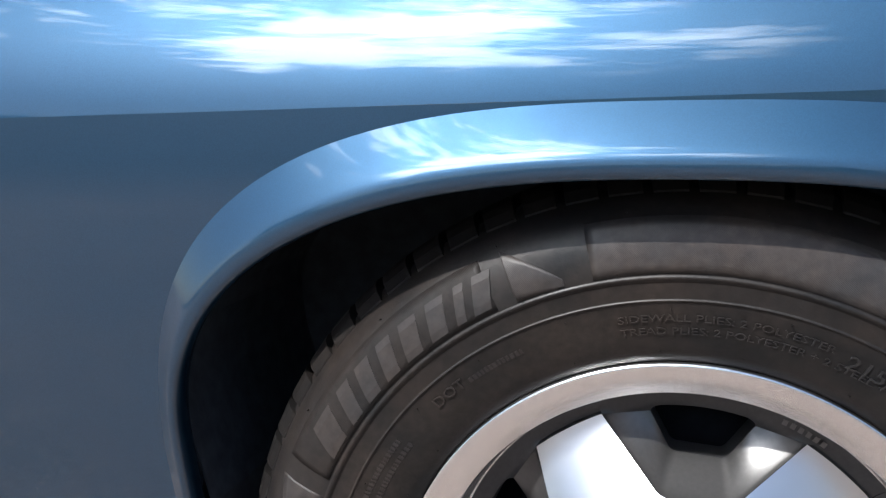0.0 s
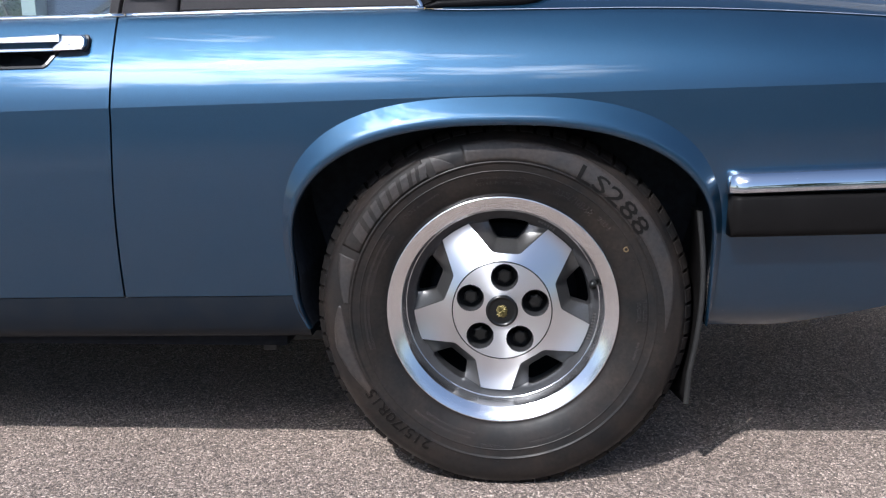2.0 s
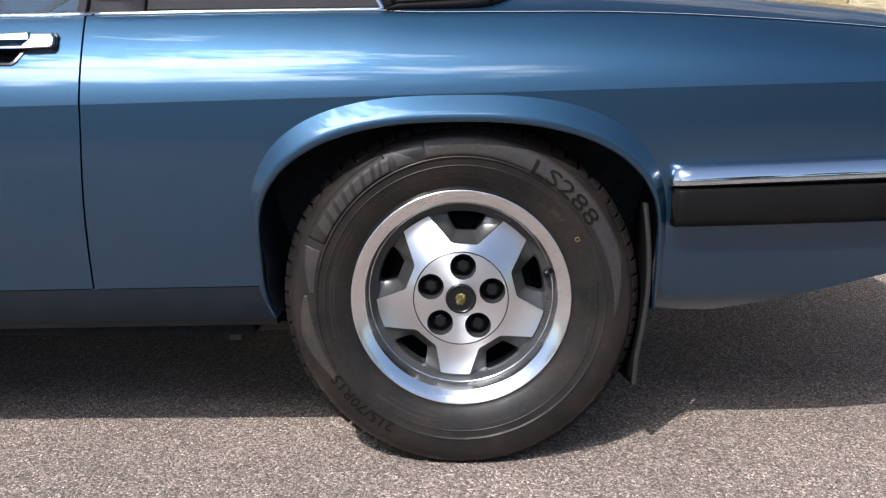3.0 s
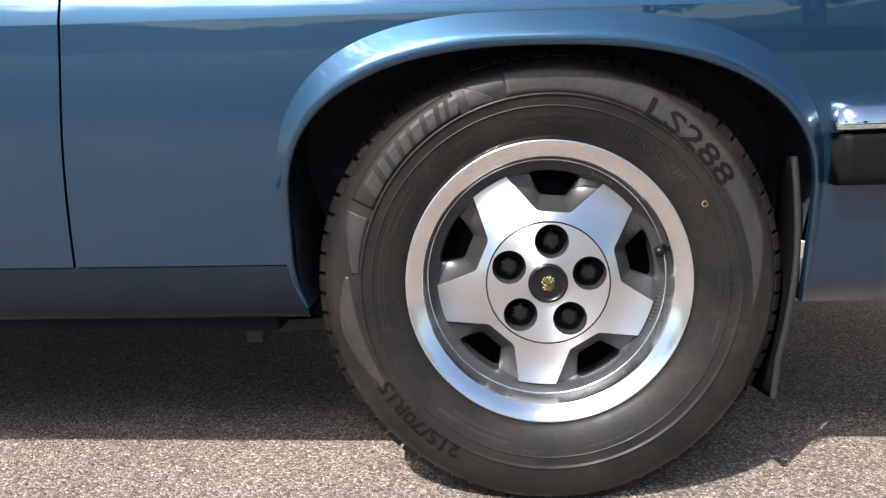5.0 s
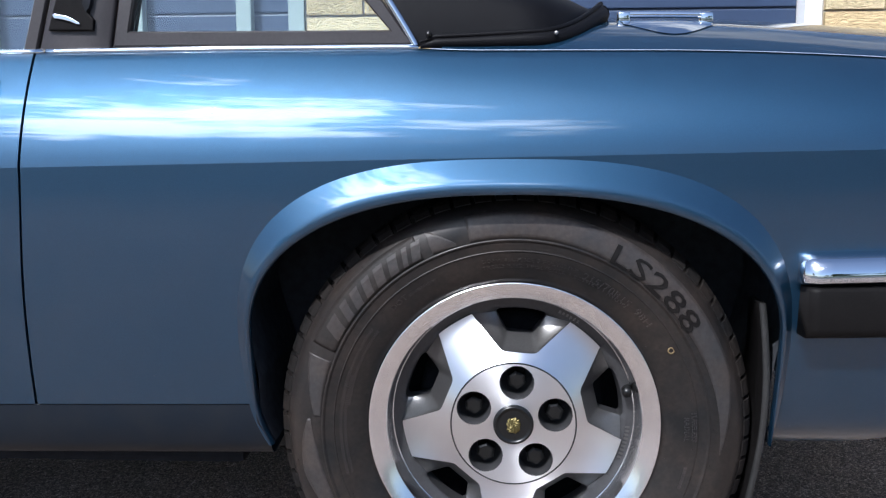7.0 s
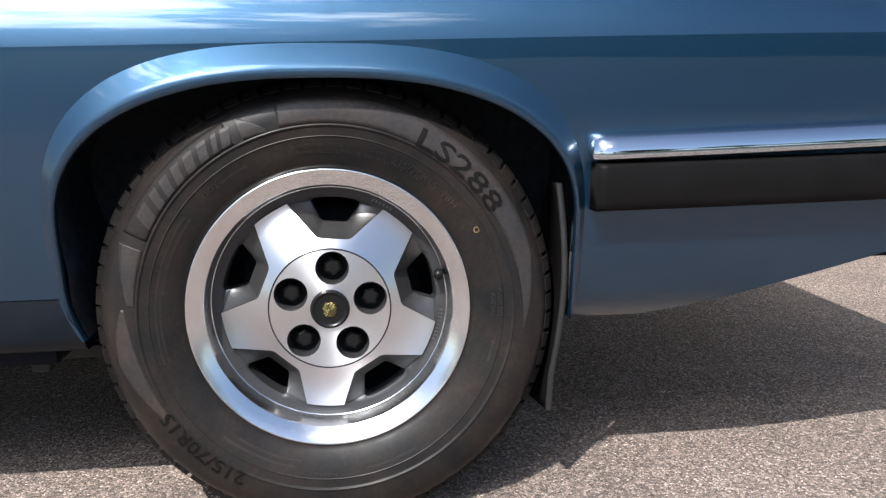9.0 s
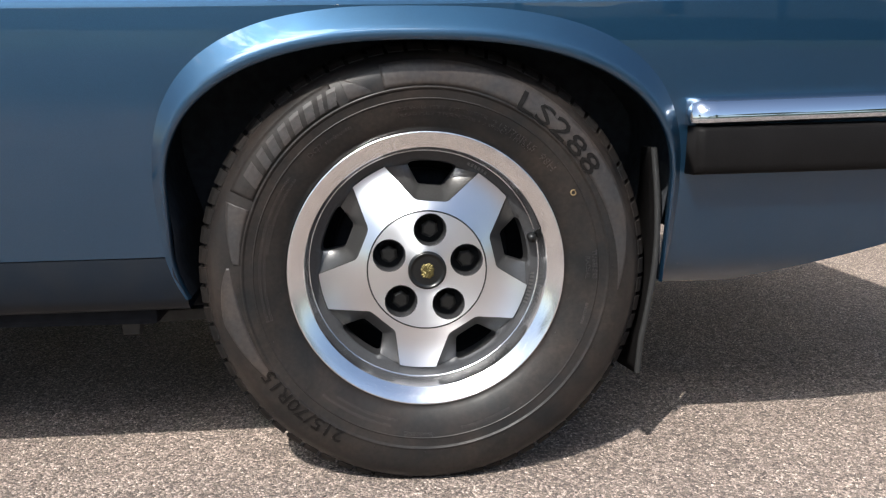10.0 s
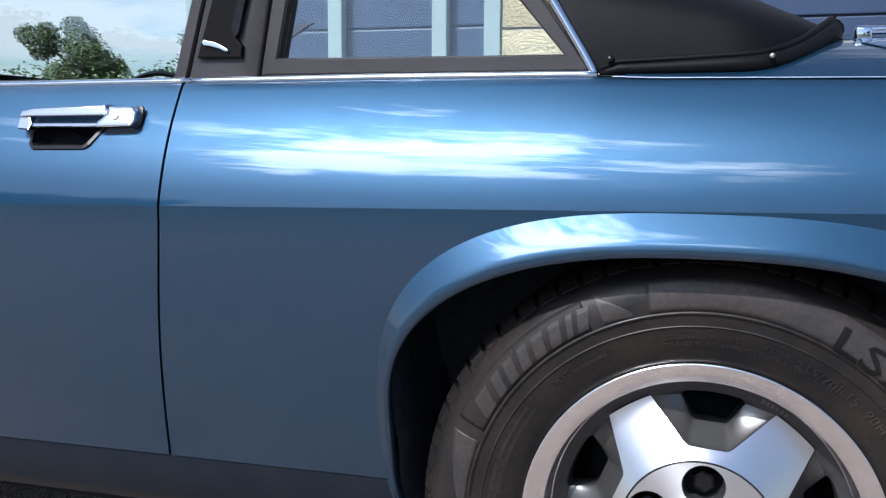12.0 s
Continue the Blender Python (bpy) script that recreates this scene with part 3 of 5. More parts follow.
# tread blocks along the shoulder, two rows
COUNT = 70
for ring, (ya, yb, ra, off) in enumerate(((0.001, 0.050, 0.3168, 0.0), (0.056, 0.092, 0.3290, 0.5))):
    for k in range(COUNT):
        a0 = 2 * math.pi * (k + off) / COUNT
        w = 2 * math.pi / COUNT * 0.405
        bm = bmesh.new()
        rows = []
        for y, r0, r1 in ((ya, ra - 0.005, ra), (lerp(ya, yb, 0.13), 0.3165, 0.3235), (lerp(ya, yb, 0.28), 0.3195, 0.3278), (lerp(ya, yb, 0.5), 0.3215, 0.3306), (yb, 0.3220, 0.3315)) if ring == 0 else ((ya, 0.3215, 0.3312), (yb, 0.3215, 0.3315)):
            skew = 0.25 * (y - ya)
            rows.append([squash(on_wheel(r, a0 + da + skew, y)) for r, da in ((r0, -w), (r1, -w * 0.94), (r1, w * 0.94), (r0, w))])
        vs = grid(bm, rows)
        bm.faces.new(vs[-1])
        bm.faces.new(vs[0])
        bmesh.ops.recalc_face_normals(bm, faces=bm.faces)
        part("tread_block", bm, TREAD, tyre, smooth=False)


def sector(name, material, label, ri, ro, a0, a1, height=0.0007, n=40, m=6):
    """A patch of the sidewall between two angles in degrees, clockwise; ri and ro may vary along it."""
    bm_ = bmesh.new()
    rows_ = []
    for i in range(n + 1):
        t = i / n
        lo, hi = (ri(t) if callable(ri) else ri), (ro(t) if callable(ro) else ro)
        a = radians(lerp(a0, a1, t))
        rows_.append([on_wheel(lerp(lo, hi, j / m), a, side_y(lerp(lo, hi, j / m)) - height) for j in range(m + 1)])
    for row in rows_:
        row.insert(0, (row[0][0], row[0][1] + height + 0.001, row[0][2]))
        row.append((row[-1][0], row[-1][1] + height + 0.001, row[-1][2]))
    rows_.insert(0, [(x, y + height + 0.001, z) for x, y, z in rows_[0]])
    rows_.append([(x, y + height + 0.001, z) for x, y, z in rows_[-1]])
    vs_ = grid(bm_, rows_)
    for v in bm_.verts:
        v.co = squash(v.co)
    bmesh.ops.recalc_face_normals(bm_, faces=bm_.faces)
    return part(name, bm_, material, tyre, label)


sector("moulded_panel", DARK_PANEL, "hatched dark panel on the sidewall", 0.267, lambda t: 0.302, 156, 117)
sector("moulded_panel", HATCH, "smooth wedge on the sidewall", 0.267, lambda t: 0.302 - 0.030 * t, 114, 107)
sector("moulded_panel", HATCH, "finely hatched panel on the sidewall", lambda t: 0.267 + 0.012 * max(0, t - 0.55) / 0.45, lambda t: 0.302 - 0.022 * max(0, t - 0.8) / 0.2, 103, -6, n=90)
sector("moulded_panel", HATCH, "smooth wedge on the sidewall", 0.267, lambda t: 0.276 + 0.026 * t, 176, 159)
sector("moulded_panel", HATCH, "finely hatched panel on the sidewall", lambda t: 0.268 + 0.003 * t + 0.010 * t ** 4, lambda t: lerp(0.276, 0.301, min(1, t * 1.8)) - 0.016 * t ** 4, 212, 177, n=48)


def lettering(text, r0, a0, size, height, material, label, slant=0.0, stretch=1.0, name="lettering"):
    """Raised writing round the sidewall, read clockwise from the angle a0 in degrees."""
    cu = bpy.data.curves.new("lettering", "FONT")
    cu.body, cu.size, cu.shear, cu.resolution_u = text, size, slant, 2
    cu.extrude = 0.0
    cu.offset = 0.0003 if size > 0.02 else 0.0
    tmp = bpy.data.objects.new("lettering", cu)
    scene.collection.objects.link(tmp)
    dg = bpy.context.evaluated_depsgraph_get()
    me = bpy.data.meshes.new_from_object(tmp.evaluated_get(dg))
    bpy.data.objects.remove(tmp)
    bm_ = bmesh.new()
    bm_.from_mesh(me)
    bpy.data.meshes.remove(me)
    if size > 0.02:
        bmesh.ops.triangulate(bm_, faces=bm_.faces[:])
        for _ in range(2):
            bmesh.ops.subdivide_edges(bm_, edges=[e for e in bm_.edges if e.calc_length() > 0.005], cuts=1, use_grid_fill=False)
            bmesh.ops.triangulate(bm_, faces=bm_.faces[:])
    got = bmesh.ops.extrude_face_region(bm_, geom=bm_.faces[:])
    for v in bm_.verts:
        v.co.z = 0.0
    for v in got["geom"]:
        if isinstance(v, bmesh.types.BMVert):
            v.co.z = 1.0
    for v in bm_.verts:
        x, y, h = v.co
        r = r0 + y
        a = radians(a0) - x * stretch / r0
        v.co = squash(on_wheel(r, a, side_y(r) - (height if h > 0.5 else -0.0008)))
    bmesh.ops.recalc_face_normals(bm_, faces=bm_.faces)
    return part(name, bm_, material, tyre, label, False)


lettering("LS288", 0.2665, 63.2, 0.038, 0.0022, LETTER, "large moulded figures on the sidewall", 0.0, 1.62)
lettering("215/70R15", 0.2630, 242.0, 0.029, 0.0018, LETTER, "moulded tyre size", 0.0, 1.15)
lettering("215/70R15  98H", 0.2290, 67, 0.0135, 0.0013, SMALL, "small moulded tyre size", 0.0, 1.25)
lettering("SIDEWALL PLIES: 2 POLYESTER", 0.2345, 101, 0.0072, 0.0010, SMALL, "small moulded writing", 0.0, 1.35)
lettering("TREAD PLIES: 2 POLYESTER + 2 STEEL + 1 NYLON", 0.2255, 101, 0.0072, 0.0010, SMALL, "small moulded writing", 0.0, 1.3)
lettering("TUBELESS", 0.2415, 7, 0.0090, 0.0011, SMALL, "small moulded writing", 0.0, 1.1)
lettering("RADIAL", 0.2320, 5, 0.0090, 0.0011, SMALL, "small moulded writing", 0.0, 1.1)
lettering("WARNING", 0.2405, 271, 0.0080, 0.0011, SMALL, "small moulded writing", 0.0, 1.1)
lettering("DOT", 0.2330, 135, 0.0105, 0.0011, SMALL, "small moulded writing", 0.0, 1.2)


def bars(name, label, r, a0, widths, gap, h, lift, material, lean=0.0, into=None):
    """A row of plain raised bars round the sidewall, clockwise."""
    bm_ = into or bmesh.new()
    a = radians(a0)
    for w in widths:
        rows_ = []
        for rr, off in [(r + h * q / 5, lean * q / 5) for q in range(6)]:
            rows_.append([squash(on_wheel(rr, a - (x + off) / r, side_y(rr) - lift)) for x in (0, w * 0.33, w * 0.66, w)])
        base = [[(x, y + lift + 0.001, z) for x, y, z in row] for row in rows_]
        vs_ = grid(bm_, [base[0], *rows_, base[-1]])
        bm_.faces.new([q[0] for q in vs_])
        bm_.faces.new([q[-1] for q in vs_])
        a -= (w + gap) / r
    if into:
        return None
    bmesh.ops.recalc_face_normals(bm_, faces=bm_.faces)
    return part(name, bm_, material, tyre, label, False)


# the maker's mark as plain slanted shapes
a_mark = 152.5
for w_mark in (0.026, 0.016, 0.017, 0.016, 0.018, 0.017, 0.009, 0.016):
    bars("maker_mark", "plain slanted moulded shape", 0.2700, a_mark, (w_mark * 0.80,), 0.0, 0.024, 0.0011, RAISED, 0.009)
    a_mark -= math.degrees((w_mark + 0.0046) / 0.27)
small = bmesh.new()
for r, a0, n_ in ((0.2330, 127.5, 8), (0.2370, 172, 20), (0.2290, 172, 20), (0.2380, 196, 26), (0.2320, 196, 26), (0.2250, 258, 18), (0.2340, 256, 20), (0.2380, -12, 6), (0.2380, 300, 14)):
    bars("", "", r, a0, tuple(0.0012 + 0.0016 * random.random() for _ in range(int(n_ * 1.7))), 0.0013, 0.0036, 0.0006, TYRE, 0.0, small)
bmesh.ops.recalc_face_normals(small, faces=small.faces)
tagged(part("small_moulding", small, SMALL, tyre, "small moulded marks of unreadable writing", False), kind="stuff")
# vent pips
bm = bmesh.new()
for r, n_, off in ((0.2685, 26, 0.1), (0.2430, 22, 0.4), (0.2130, 24, 0.2), (0.305, 20, 0.3)):
    for k in range(n_):
        a = 2 * math.pi * (k + off + 0.3 * random.random()) / n_
        p0 = Vector(squash(on_wheel(r, a, side_y(r) + 0.0005)))
        out = Vector((0.2 * random.uniform(-1, 1), -1, 0.2 * random.uniform(-1, 1))).normalized()
        tube(bm, [p0, p0 + out * random.uniform(0.0015, 0.0040)], 0.00045, 5)
tagged(part("vent_pips", bm, LETTER, tyre, "fine rubber moulding pips"), kind="stuff")
# balance dot
bm = bmesh.new()
lathe(bm, [(0.0048, 0.0), (0.0048, -0.0004), (0.0028, -0.0004), (0.0028, 0.0)], (0.210, side_y(0.239) - 0.0006, 0.434), 24)
part("balance_mark", bm, make_plain("ochre_mark", (0.13, 0.09, 0.04), 0.7, 0, 300, 0.2, 0.1), tyre, "small ochre painted ring")

# rim: lip and barrel
bm = bmesh.new()
lathe(bm, [(0.1995, 0.012), (0.2030, 0.0075), (0.2042, 0.003), (0.2035, -0.0005), (0.2022, -0.0015), (0.2010, -0.0014)], C, 200)
lathe(bm, [(0.2010, -0.0014), (0.1960, 0.0008), (0.1905, 0.0042), (0.1850, 0.0082), (0.1797, 0.0122)], C, 200)
lathe(bm, [(0.1797, 0.0122), (0.1790, 0.0136), (0.1786, 0.0160)], C, 200)
lathe(bm, [(0.1786, 0.0160), (0.1772, 0.0250), (0.1756, 0.0350), (0.1738, 0.0450)], C, 200)
lathe(bm, [(0.1738, 0.0450), (0.1731, 0.0453), (0.1726, 0.0460)], C, 200)
bmesh.ops.recalc_face_normals(bm, faces=bm.faces)
rim = part("rim", bm, POLISHED, car, "polished alloy wheel with five broad spokes")
R_HUB, R_BAY, R_TIP = 0.0875, 0.1040, 0.1600
W_BAY, W_TIP = 13.2, 26.0
R_WI, R_WO, R_RING = 0.1235, 0.1580, 0.1726
W_WI, W_WO = 8.8, 13.6
D_WIN, D_RING = 0.0530, 0.0490


def face_y(r):
    return 0.0085 + max(0, r - R_HUB) / (R_TIP - R_HUB) * 0.0385


def polar(r, d):
    return Vector((r * math.sin(radians(d)), r * math.cos(radians(d))))


def rounded(a, b, c, d, radius, n=5, m=7):
    """The open path a, b, c, d with its two inner corners rounded; as many points whatever its size."""
    out = []
    for corner, before, after in ((b, a, c), (c, b, d)):
        e0, e1 = (before - corner).normalized(), (after - corner).normalized()
        p0, p1 = corner + e0 * radius, corner + e1 * radius
        arc = [(1 - t) ** 2 * p0 + 2 * t * (1 - t) * corner + t * t * p1 for t in [k / n for k in range(n + 1)]]
        out.append(arc)
    first = [a.lerp(out[0][0], k / m) for k in range(m)]
    mid = [out[0][-1].lerp(out[1][0], k / m) for k in range(1, m)]
    last = [out[1][-1].lerp(d, k / m) for k in range(1, m + 1)]
    return first + out[0] + mid + out[1] + last


BAY_PATH = rounded(polar(R_TIP, -W_TIP), polar(R_BAY, -W_BAY), polar(R_BAY, W_BAY), polar(R_TIP, W_TIP), 0.0050)
WIN_PATH = rounded(polar(R_WO - 0.004, -W_WO), polar(R_WI, -W_WI), polar(R_WI, W_WI), polar(R_WO - 0.004, W_WO), 0.0045)
WIN_TOP = [polar(R_WO - 0.0018, W_WO - 0.4), polar(R_WO, W_WO - 1.6)] + [polar(R_WO + 0.0006, lerp(W_WO - 3, 3 - W_WO, k / 12)) for k in range(13)] + [polar(R_WO, 1.6 - W_WO), polar(R_WO - 0.0018, 0.4 - W_WO)]


def on_bay(p, axis, y):
    """A point of a fifth, sideways and outwards from the hub, turned to the fifth's axis."""
    return on_wheel(p.length, axis - math.atan2(p.x, p.y), y)


bm_face, bm_ring = bmesh.new(), bmesh.new()
for k_bay in range(5):
    axis = PHI - k_bay * 2 * math.pi / 5
    tip_arc = [polar(R_TIP - 0.0006 * math.sin(math.pi * k / 12), lerp(W_TIP, 72 - W_TIP, k / 12)) for k in range(13)]
    rows = []
    for p in BAY_PATH + tip_arc[1:]:
        d = p.normalized()
        rows.append([on_bay(d * lerp(R_HUB + 0.0012, p.length, j / 10), axis, face_y(lerp(R_HUB, p.length, j / 10))) for j in range(11)])
    grid(bm_face, rows)
    # the sloping sides of the opening
    bm = bmesh.new()
    grid(bm, [[on_bay(p.lerp(q, t), axis, lerp(face_y(p.length), D_WIN, t ** 0.9) + dip) for p, q in zip(BAY_PATH, WIN_PATH)]
              for t, dip in ((0.0, 0.0), (0.035, 0.0013), (0.10, 0.0014), (0.3, 0.0010), (0.5, 0.0005), (0.7, 0.0003), (0.85, 0.0), (0.95, 0.0), (1.0, 0.0006))])
    bmesh.ops.recalc_face_normals(bm, faces=bm.faces)
    if sum(f.normal.y for f in bm.faces) > 0:
        bmesh.ops.reverse_faces(bm, faces=bm.faces)
    part("bay_slope", bm, SLOPE, rim, "grey sloping sides of an opening with light painted in")
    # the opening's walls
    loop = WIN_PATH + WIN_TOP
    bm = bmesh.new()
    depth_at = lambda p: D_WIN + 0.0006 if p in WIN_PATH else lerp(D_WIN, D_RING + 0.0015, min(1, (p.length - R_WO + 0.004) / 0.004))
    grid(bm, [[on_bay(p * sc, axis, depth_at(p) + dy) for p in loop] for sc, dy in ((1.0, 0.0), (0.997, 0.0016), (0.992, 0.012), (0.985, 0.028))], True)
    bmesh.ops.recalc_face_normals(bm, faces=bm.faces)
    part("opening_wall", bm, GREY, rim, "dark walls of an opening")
    # the ring outside spokes and openings
    inner = [BAY_PATH[0].lerp(WIN_PATH[0], k / 5) for k in range(5)] + [WIN_PATH[0]] + WIN_TOP[::-1] + [WIN_PATH[-1]] + [WIN_PATH[-1].lerp(BAY_PATH[-1], k / 5) for k in range(1, 6)]
    depths = [lerp(face_y(R_TIP), D_WIN, (k / 5) ** 0.9) for k in range(5)] + [D_WIN] + [depth_at(p) for p in WIN_TOP[::-1]] + [D_WIN] + [lerp(D_WIN, face_y(R_TIP), (k / 5) ** 1.1) for k in range(1, 6)]
    rows = []
    for p, y0 in zip(inner, depths):
        d = p.normalized() * R_RING
        rows.append([on_bay(p.lerp(d, t), axis, lerp(y0, D_RING - 0.003 * t * t, min(1, 4 * t))) for t in (0, 0.1, 0.25, 0.5, 0.75, 1.0)])
    for p in tip_arc[1:]:
        d = p.normalized() * R_RING
        lo = p.normalized() * (p.length + 0.0014)
        rows.append([on_bay(lo.lerp(d, t), axis, D_RING + 0.0012 - 0.0012 * t - 0.003 * t * t) for t in (0, 0.1, 0.25, 0.5, 0.75, 1.0)])
    grid(bm_ring, rows)
    bm = bmesh.new()
    grid(bm, [[on_bay(p.normalized() * (p.length + a_), axis, face_y(R_TIP) + b_) for p in tip_arc] for a_, b_ in ((0.0, 0.0), (0.0006, 0.0006), (0.0014, 0.0034))])
    bmesh.ops.recalc_face_normals(bm, faces=bm.faces)
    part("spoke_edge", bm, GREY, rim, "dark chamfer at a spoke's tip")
for b in (bm_face, bm_ring):
    bmesh.ops.remove_doubles(b, verts=b.verts, dist=0.00005)
    bmesh.ops.recalc_face_normals(b, faces=b.faces)
    if sum(f.normal.y for f in b.faces) > 0:
        bmesh.ops.reverse_faces(b, faces=b.faces)
part("spoke_face", bm_face, SPOKE, rim, "machined bright spoke faces")
part("inner_ring", bm_ring, GREY, rim, "grey painted ring outside the spokes")

# hub disc with nut bores
bm = bmesh.new()
R_NUT, R_BORE, R_CAP = 0.0600, 0.0240, 0.0285
SEG = 48


def hub_ring(r, y):
    return [on_wheel(r, 2 * math.pi * i / 240, y) for i in range(240)]


hub_outer = hub_ring(R_HUB - 0.0010, 0.0080)
outer = [bm.verts.new(p) for p in hub_outer]
inner = [bm.verts.new(p) for p in hub_ring(R_CAP, 0.0080)]
edges = [bm.edges.new((ring[i], ring[(i + 1) % 240])) for ring in (outer, inner) for i in range(240)]
bores = []
for k in range(5):
    a = PHI - 2 * math.pi * k / 5
    cxn, czn = R_NUT * math.cos(a), HUB_Z + R_NUT * math.sin(a)
    ring = [bm.verts.new((cxn + R_BORE * math.cos(2 * math.pi * i / SEG), 0.0080, czn + R_BORE * math.sin(2 * math.pi * i / SEG))) for i in range(SEG)]
    edges += [bm.edges.new((ring[i], ring[(i + 1) % SEG])) for i in range(SEG)]
    bores.append((cxn, czn))
bmesh.ops.triangle_fill(bm, use_beauty=True, use_dissolve=False, edges=edges, normal=(0, -1, 0))
bad = []
for f in bm.faces:
    c = f.calc_center_median()
    if any(math.hypot(c.x - bx, c.z - bz) < R_BORE * 0.985 for bx, bz in bores) or math.hypot(c.x, c.z - HUB_Z) < R_CAP * 0.98:
        bad.append(f)
bmesh.ops.delete(bm, geom=bad, context="FACES")
bmesh.ops.recalc_face_normals(bm, faces=bm.faces)
if sum(f.normal.y for f in bm.faces) > 0:
    bmesh.ops.reverse_faces(bm, faces=bm.faces)
part("hub_disc", bm, SPOKE, rim, "machined bright hub disc", False)
bm = bmesh.new()
lathe(bm, [(R_HUB + 0.0013, 0.0086), (R_HUB + 0.0005, 0.0105), (R_HUB - 0.0004, 0.0105), (R_HUB - 0.0012, 0.0080)], C, 160)
part("hub_groove", bm, GREY, rim, "dark groove round the hub")
for bx, bz in bores:
    bm = bmesh.new()
    lathe(bm, [(R_BORE + 0.0004, 0.0078), (R_BORE - 0.0006, 0.0092), (R_BORE - 0.0016, 0.030), (R_BORE - 0.002, 0.046), (0.004, 0.046)], (bx, 0, bz), 40, flip=True)
    bmesh.ops.recalc_face_normals(bm, faces=bm.faces)
    part("nut_bore", bm, GREY, rim, "dark recess for a wheel nut")
    bm = bmesh.new()
    rows = []
    turn = random.random()
    for r, y in ((0.0145, 0.046), (0.0142, 0.028), (0.0130, 0.0225), (0.0095, 0.0205), (0.0, 0.0202)):
        rows.append([(bx + r * math.cos(turn + math.pi / 3 * i), y, bz + r * math.sin(turn + math.pi / 3 * i)) for i in range(6)])
    grid(bm, rows, True)
    bmesh.ops.remove_doubles(bm, verts=bm.verts, dist=0.0001)
    bmesh.ops.recalc_face_normals(bm, faces=bm.faces)
    part("wheel_nut", bm, NUT, rim, "black capped wheel nut", False)
bm = bmesh.new()
lathe(bm, [(R_CAP, 0.012), (R_CAP, 0.0075), (0.0278, 0.0035), (0.0262, 0.0016), (0.0240, 0.0014), (0.0234, 0.0026), (0.020, 0.0030), (0.008, 0.0022), (0.0002, 0.0020)], C, 64)
bmesh.ops.recalc_face_normals(bm, faces=bm.faces)
part("centre_cap", bm, NUT, rim, "black centre cap with a gilt emblem")
bm = bmesh.new()
rows = []
for q, y in ((1.0, 0.0024), (0.97, 0.0012), (0.82, 0.0003), (0.66, 0.0007), (0.5, -0.0002), (0.34, 0.0004), (0.18, -0.0003), (0.02, -0.0004)):
    rows.append([(q * (0.0096 + 0.0007 * math.sin(11 * t_)) * power(math.cos(t_), 0.7), y + 0.0008 * math.sin(13 * t_ + 9 * q) * min(1, 4 * q), HUB_Z + q * (0.0112 + 0.0008 * math.cos(9 * t_)) * power(math.sin(t_), 0.7)) for t_ in [2 * math.pi * i / 60 for i in range(60)]])
grid(bm, rows, True)
bmesh.ops.recalc_face_normals(bm, faces=bm.faces)
part("emblem", bm, GOLD, rim, "plain gilt emblem in relief")
bm = bmesh.new()
tube(bm, [(0.1665, 0.056, 0.3640), (0.1640, 0.046, 0.3628), (0.1610, 0.042, 0.3620)], 0.0055, 12)
tube(bm, [(0.1612, 0.0425, 0.3620), (0.1595, 0.026, 0.3612)], 0.0068, 12)
part("tyre_valve", bm, NUT, rim, "black rubber tyre valve with cap")
bm = bmesh.new()
for a in range(-22, -4, 2):
    rows = [[on_wheel(r, radians(a + d), 0.0484 - h) for d in (0, 1.2)] for r, h in ((0.1630, 0.0), (0.1632, 0.0015), (0.1685, 0.0015), (0.1687, 0.0))]
    grid(bm, rows)
for a in range(56, 68, 2):
    rows = [[on_wheel(r, radians(a + d), 0.0484 - h) for d in (0, 1.2)] for r, h in ((0.1640, 0.0), (0.1642, 0.0012), (0.1680, 0.0012), (0.1682, 0.0))]
    grid(bm, rows)
tagged(part("cast_mark", bm, SLOPE, rim, "plain cast bars on the barrel", False), kind="stuff")
bm = bmesh.new()
lathe(bm, [(0.0002, 0.11), (0.10, 0.11), (0.135, 0.115), (0.14, 0.13)], C, 60)
lathe(bm, [(0.14, 0.16), (0.171, 0.16), (0.172, 0.06)], C, 60)
part("brake_drum", bm, UNDER, rim, "dark brake behind the openings")

# ---- mud flap ----
bm = bmesh.new()
rows = []
for i in range(25):
    t = i / 24
    z = lerp(0.497, 0.150, t)
    x = 0.3330 + 0.012 * math.sin(math.pi * min(1, t * 1.2)) - 0.008 * t * t
    y0 = -0.002 + 0.016 * t * t
    rows.append([(x - 0.0045, y0 + 0.004, z), (x - 0.003, y0, z), (x + 0.003, y0, z), (x + 0.0045, y0 + 0.004, z), (x + 0.0045 - 0.004 * t, y0 + 0.05 + 0.08 * t, z), (x - 0.0045 - 0.02 * t, y0 + 0.05 + 0.08 * t, z)])
vs = grid(bm, rows, True)
bm.faces.new(vs[0])
bm.faces.new(vs[-1])
bmesh.ops.recalc_face_normals(bm, faces=bm.faces)
mud_flap = part("mud_flap", bm, BLACK, car, "scuffed black rubber mud flap")
bm = bmesh.new()
grid(bm, [[(x_ + ox, y_ + oy, z_) for ox, oy in ((-0.0050, 0.0020), (-0.0038, -0.0016), (0.0030, -0.0022), (0.0048, 0.0020))] for x_, y_, z_ in [(0.5 * (r_[1][0] + r_[2][0]), r_[1][1], r_[1][2]) for r_ in rows]])
bmesh.ops.recalc_face_normals(bm, faces=bm.faces)
part("worn_edge", bm, SCUFFED, mud_flap, "grey scuffed outer edge of the flap")

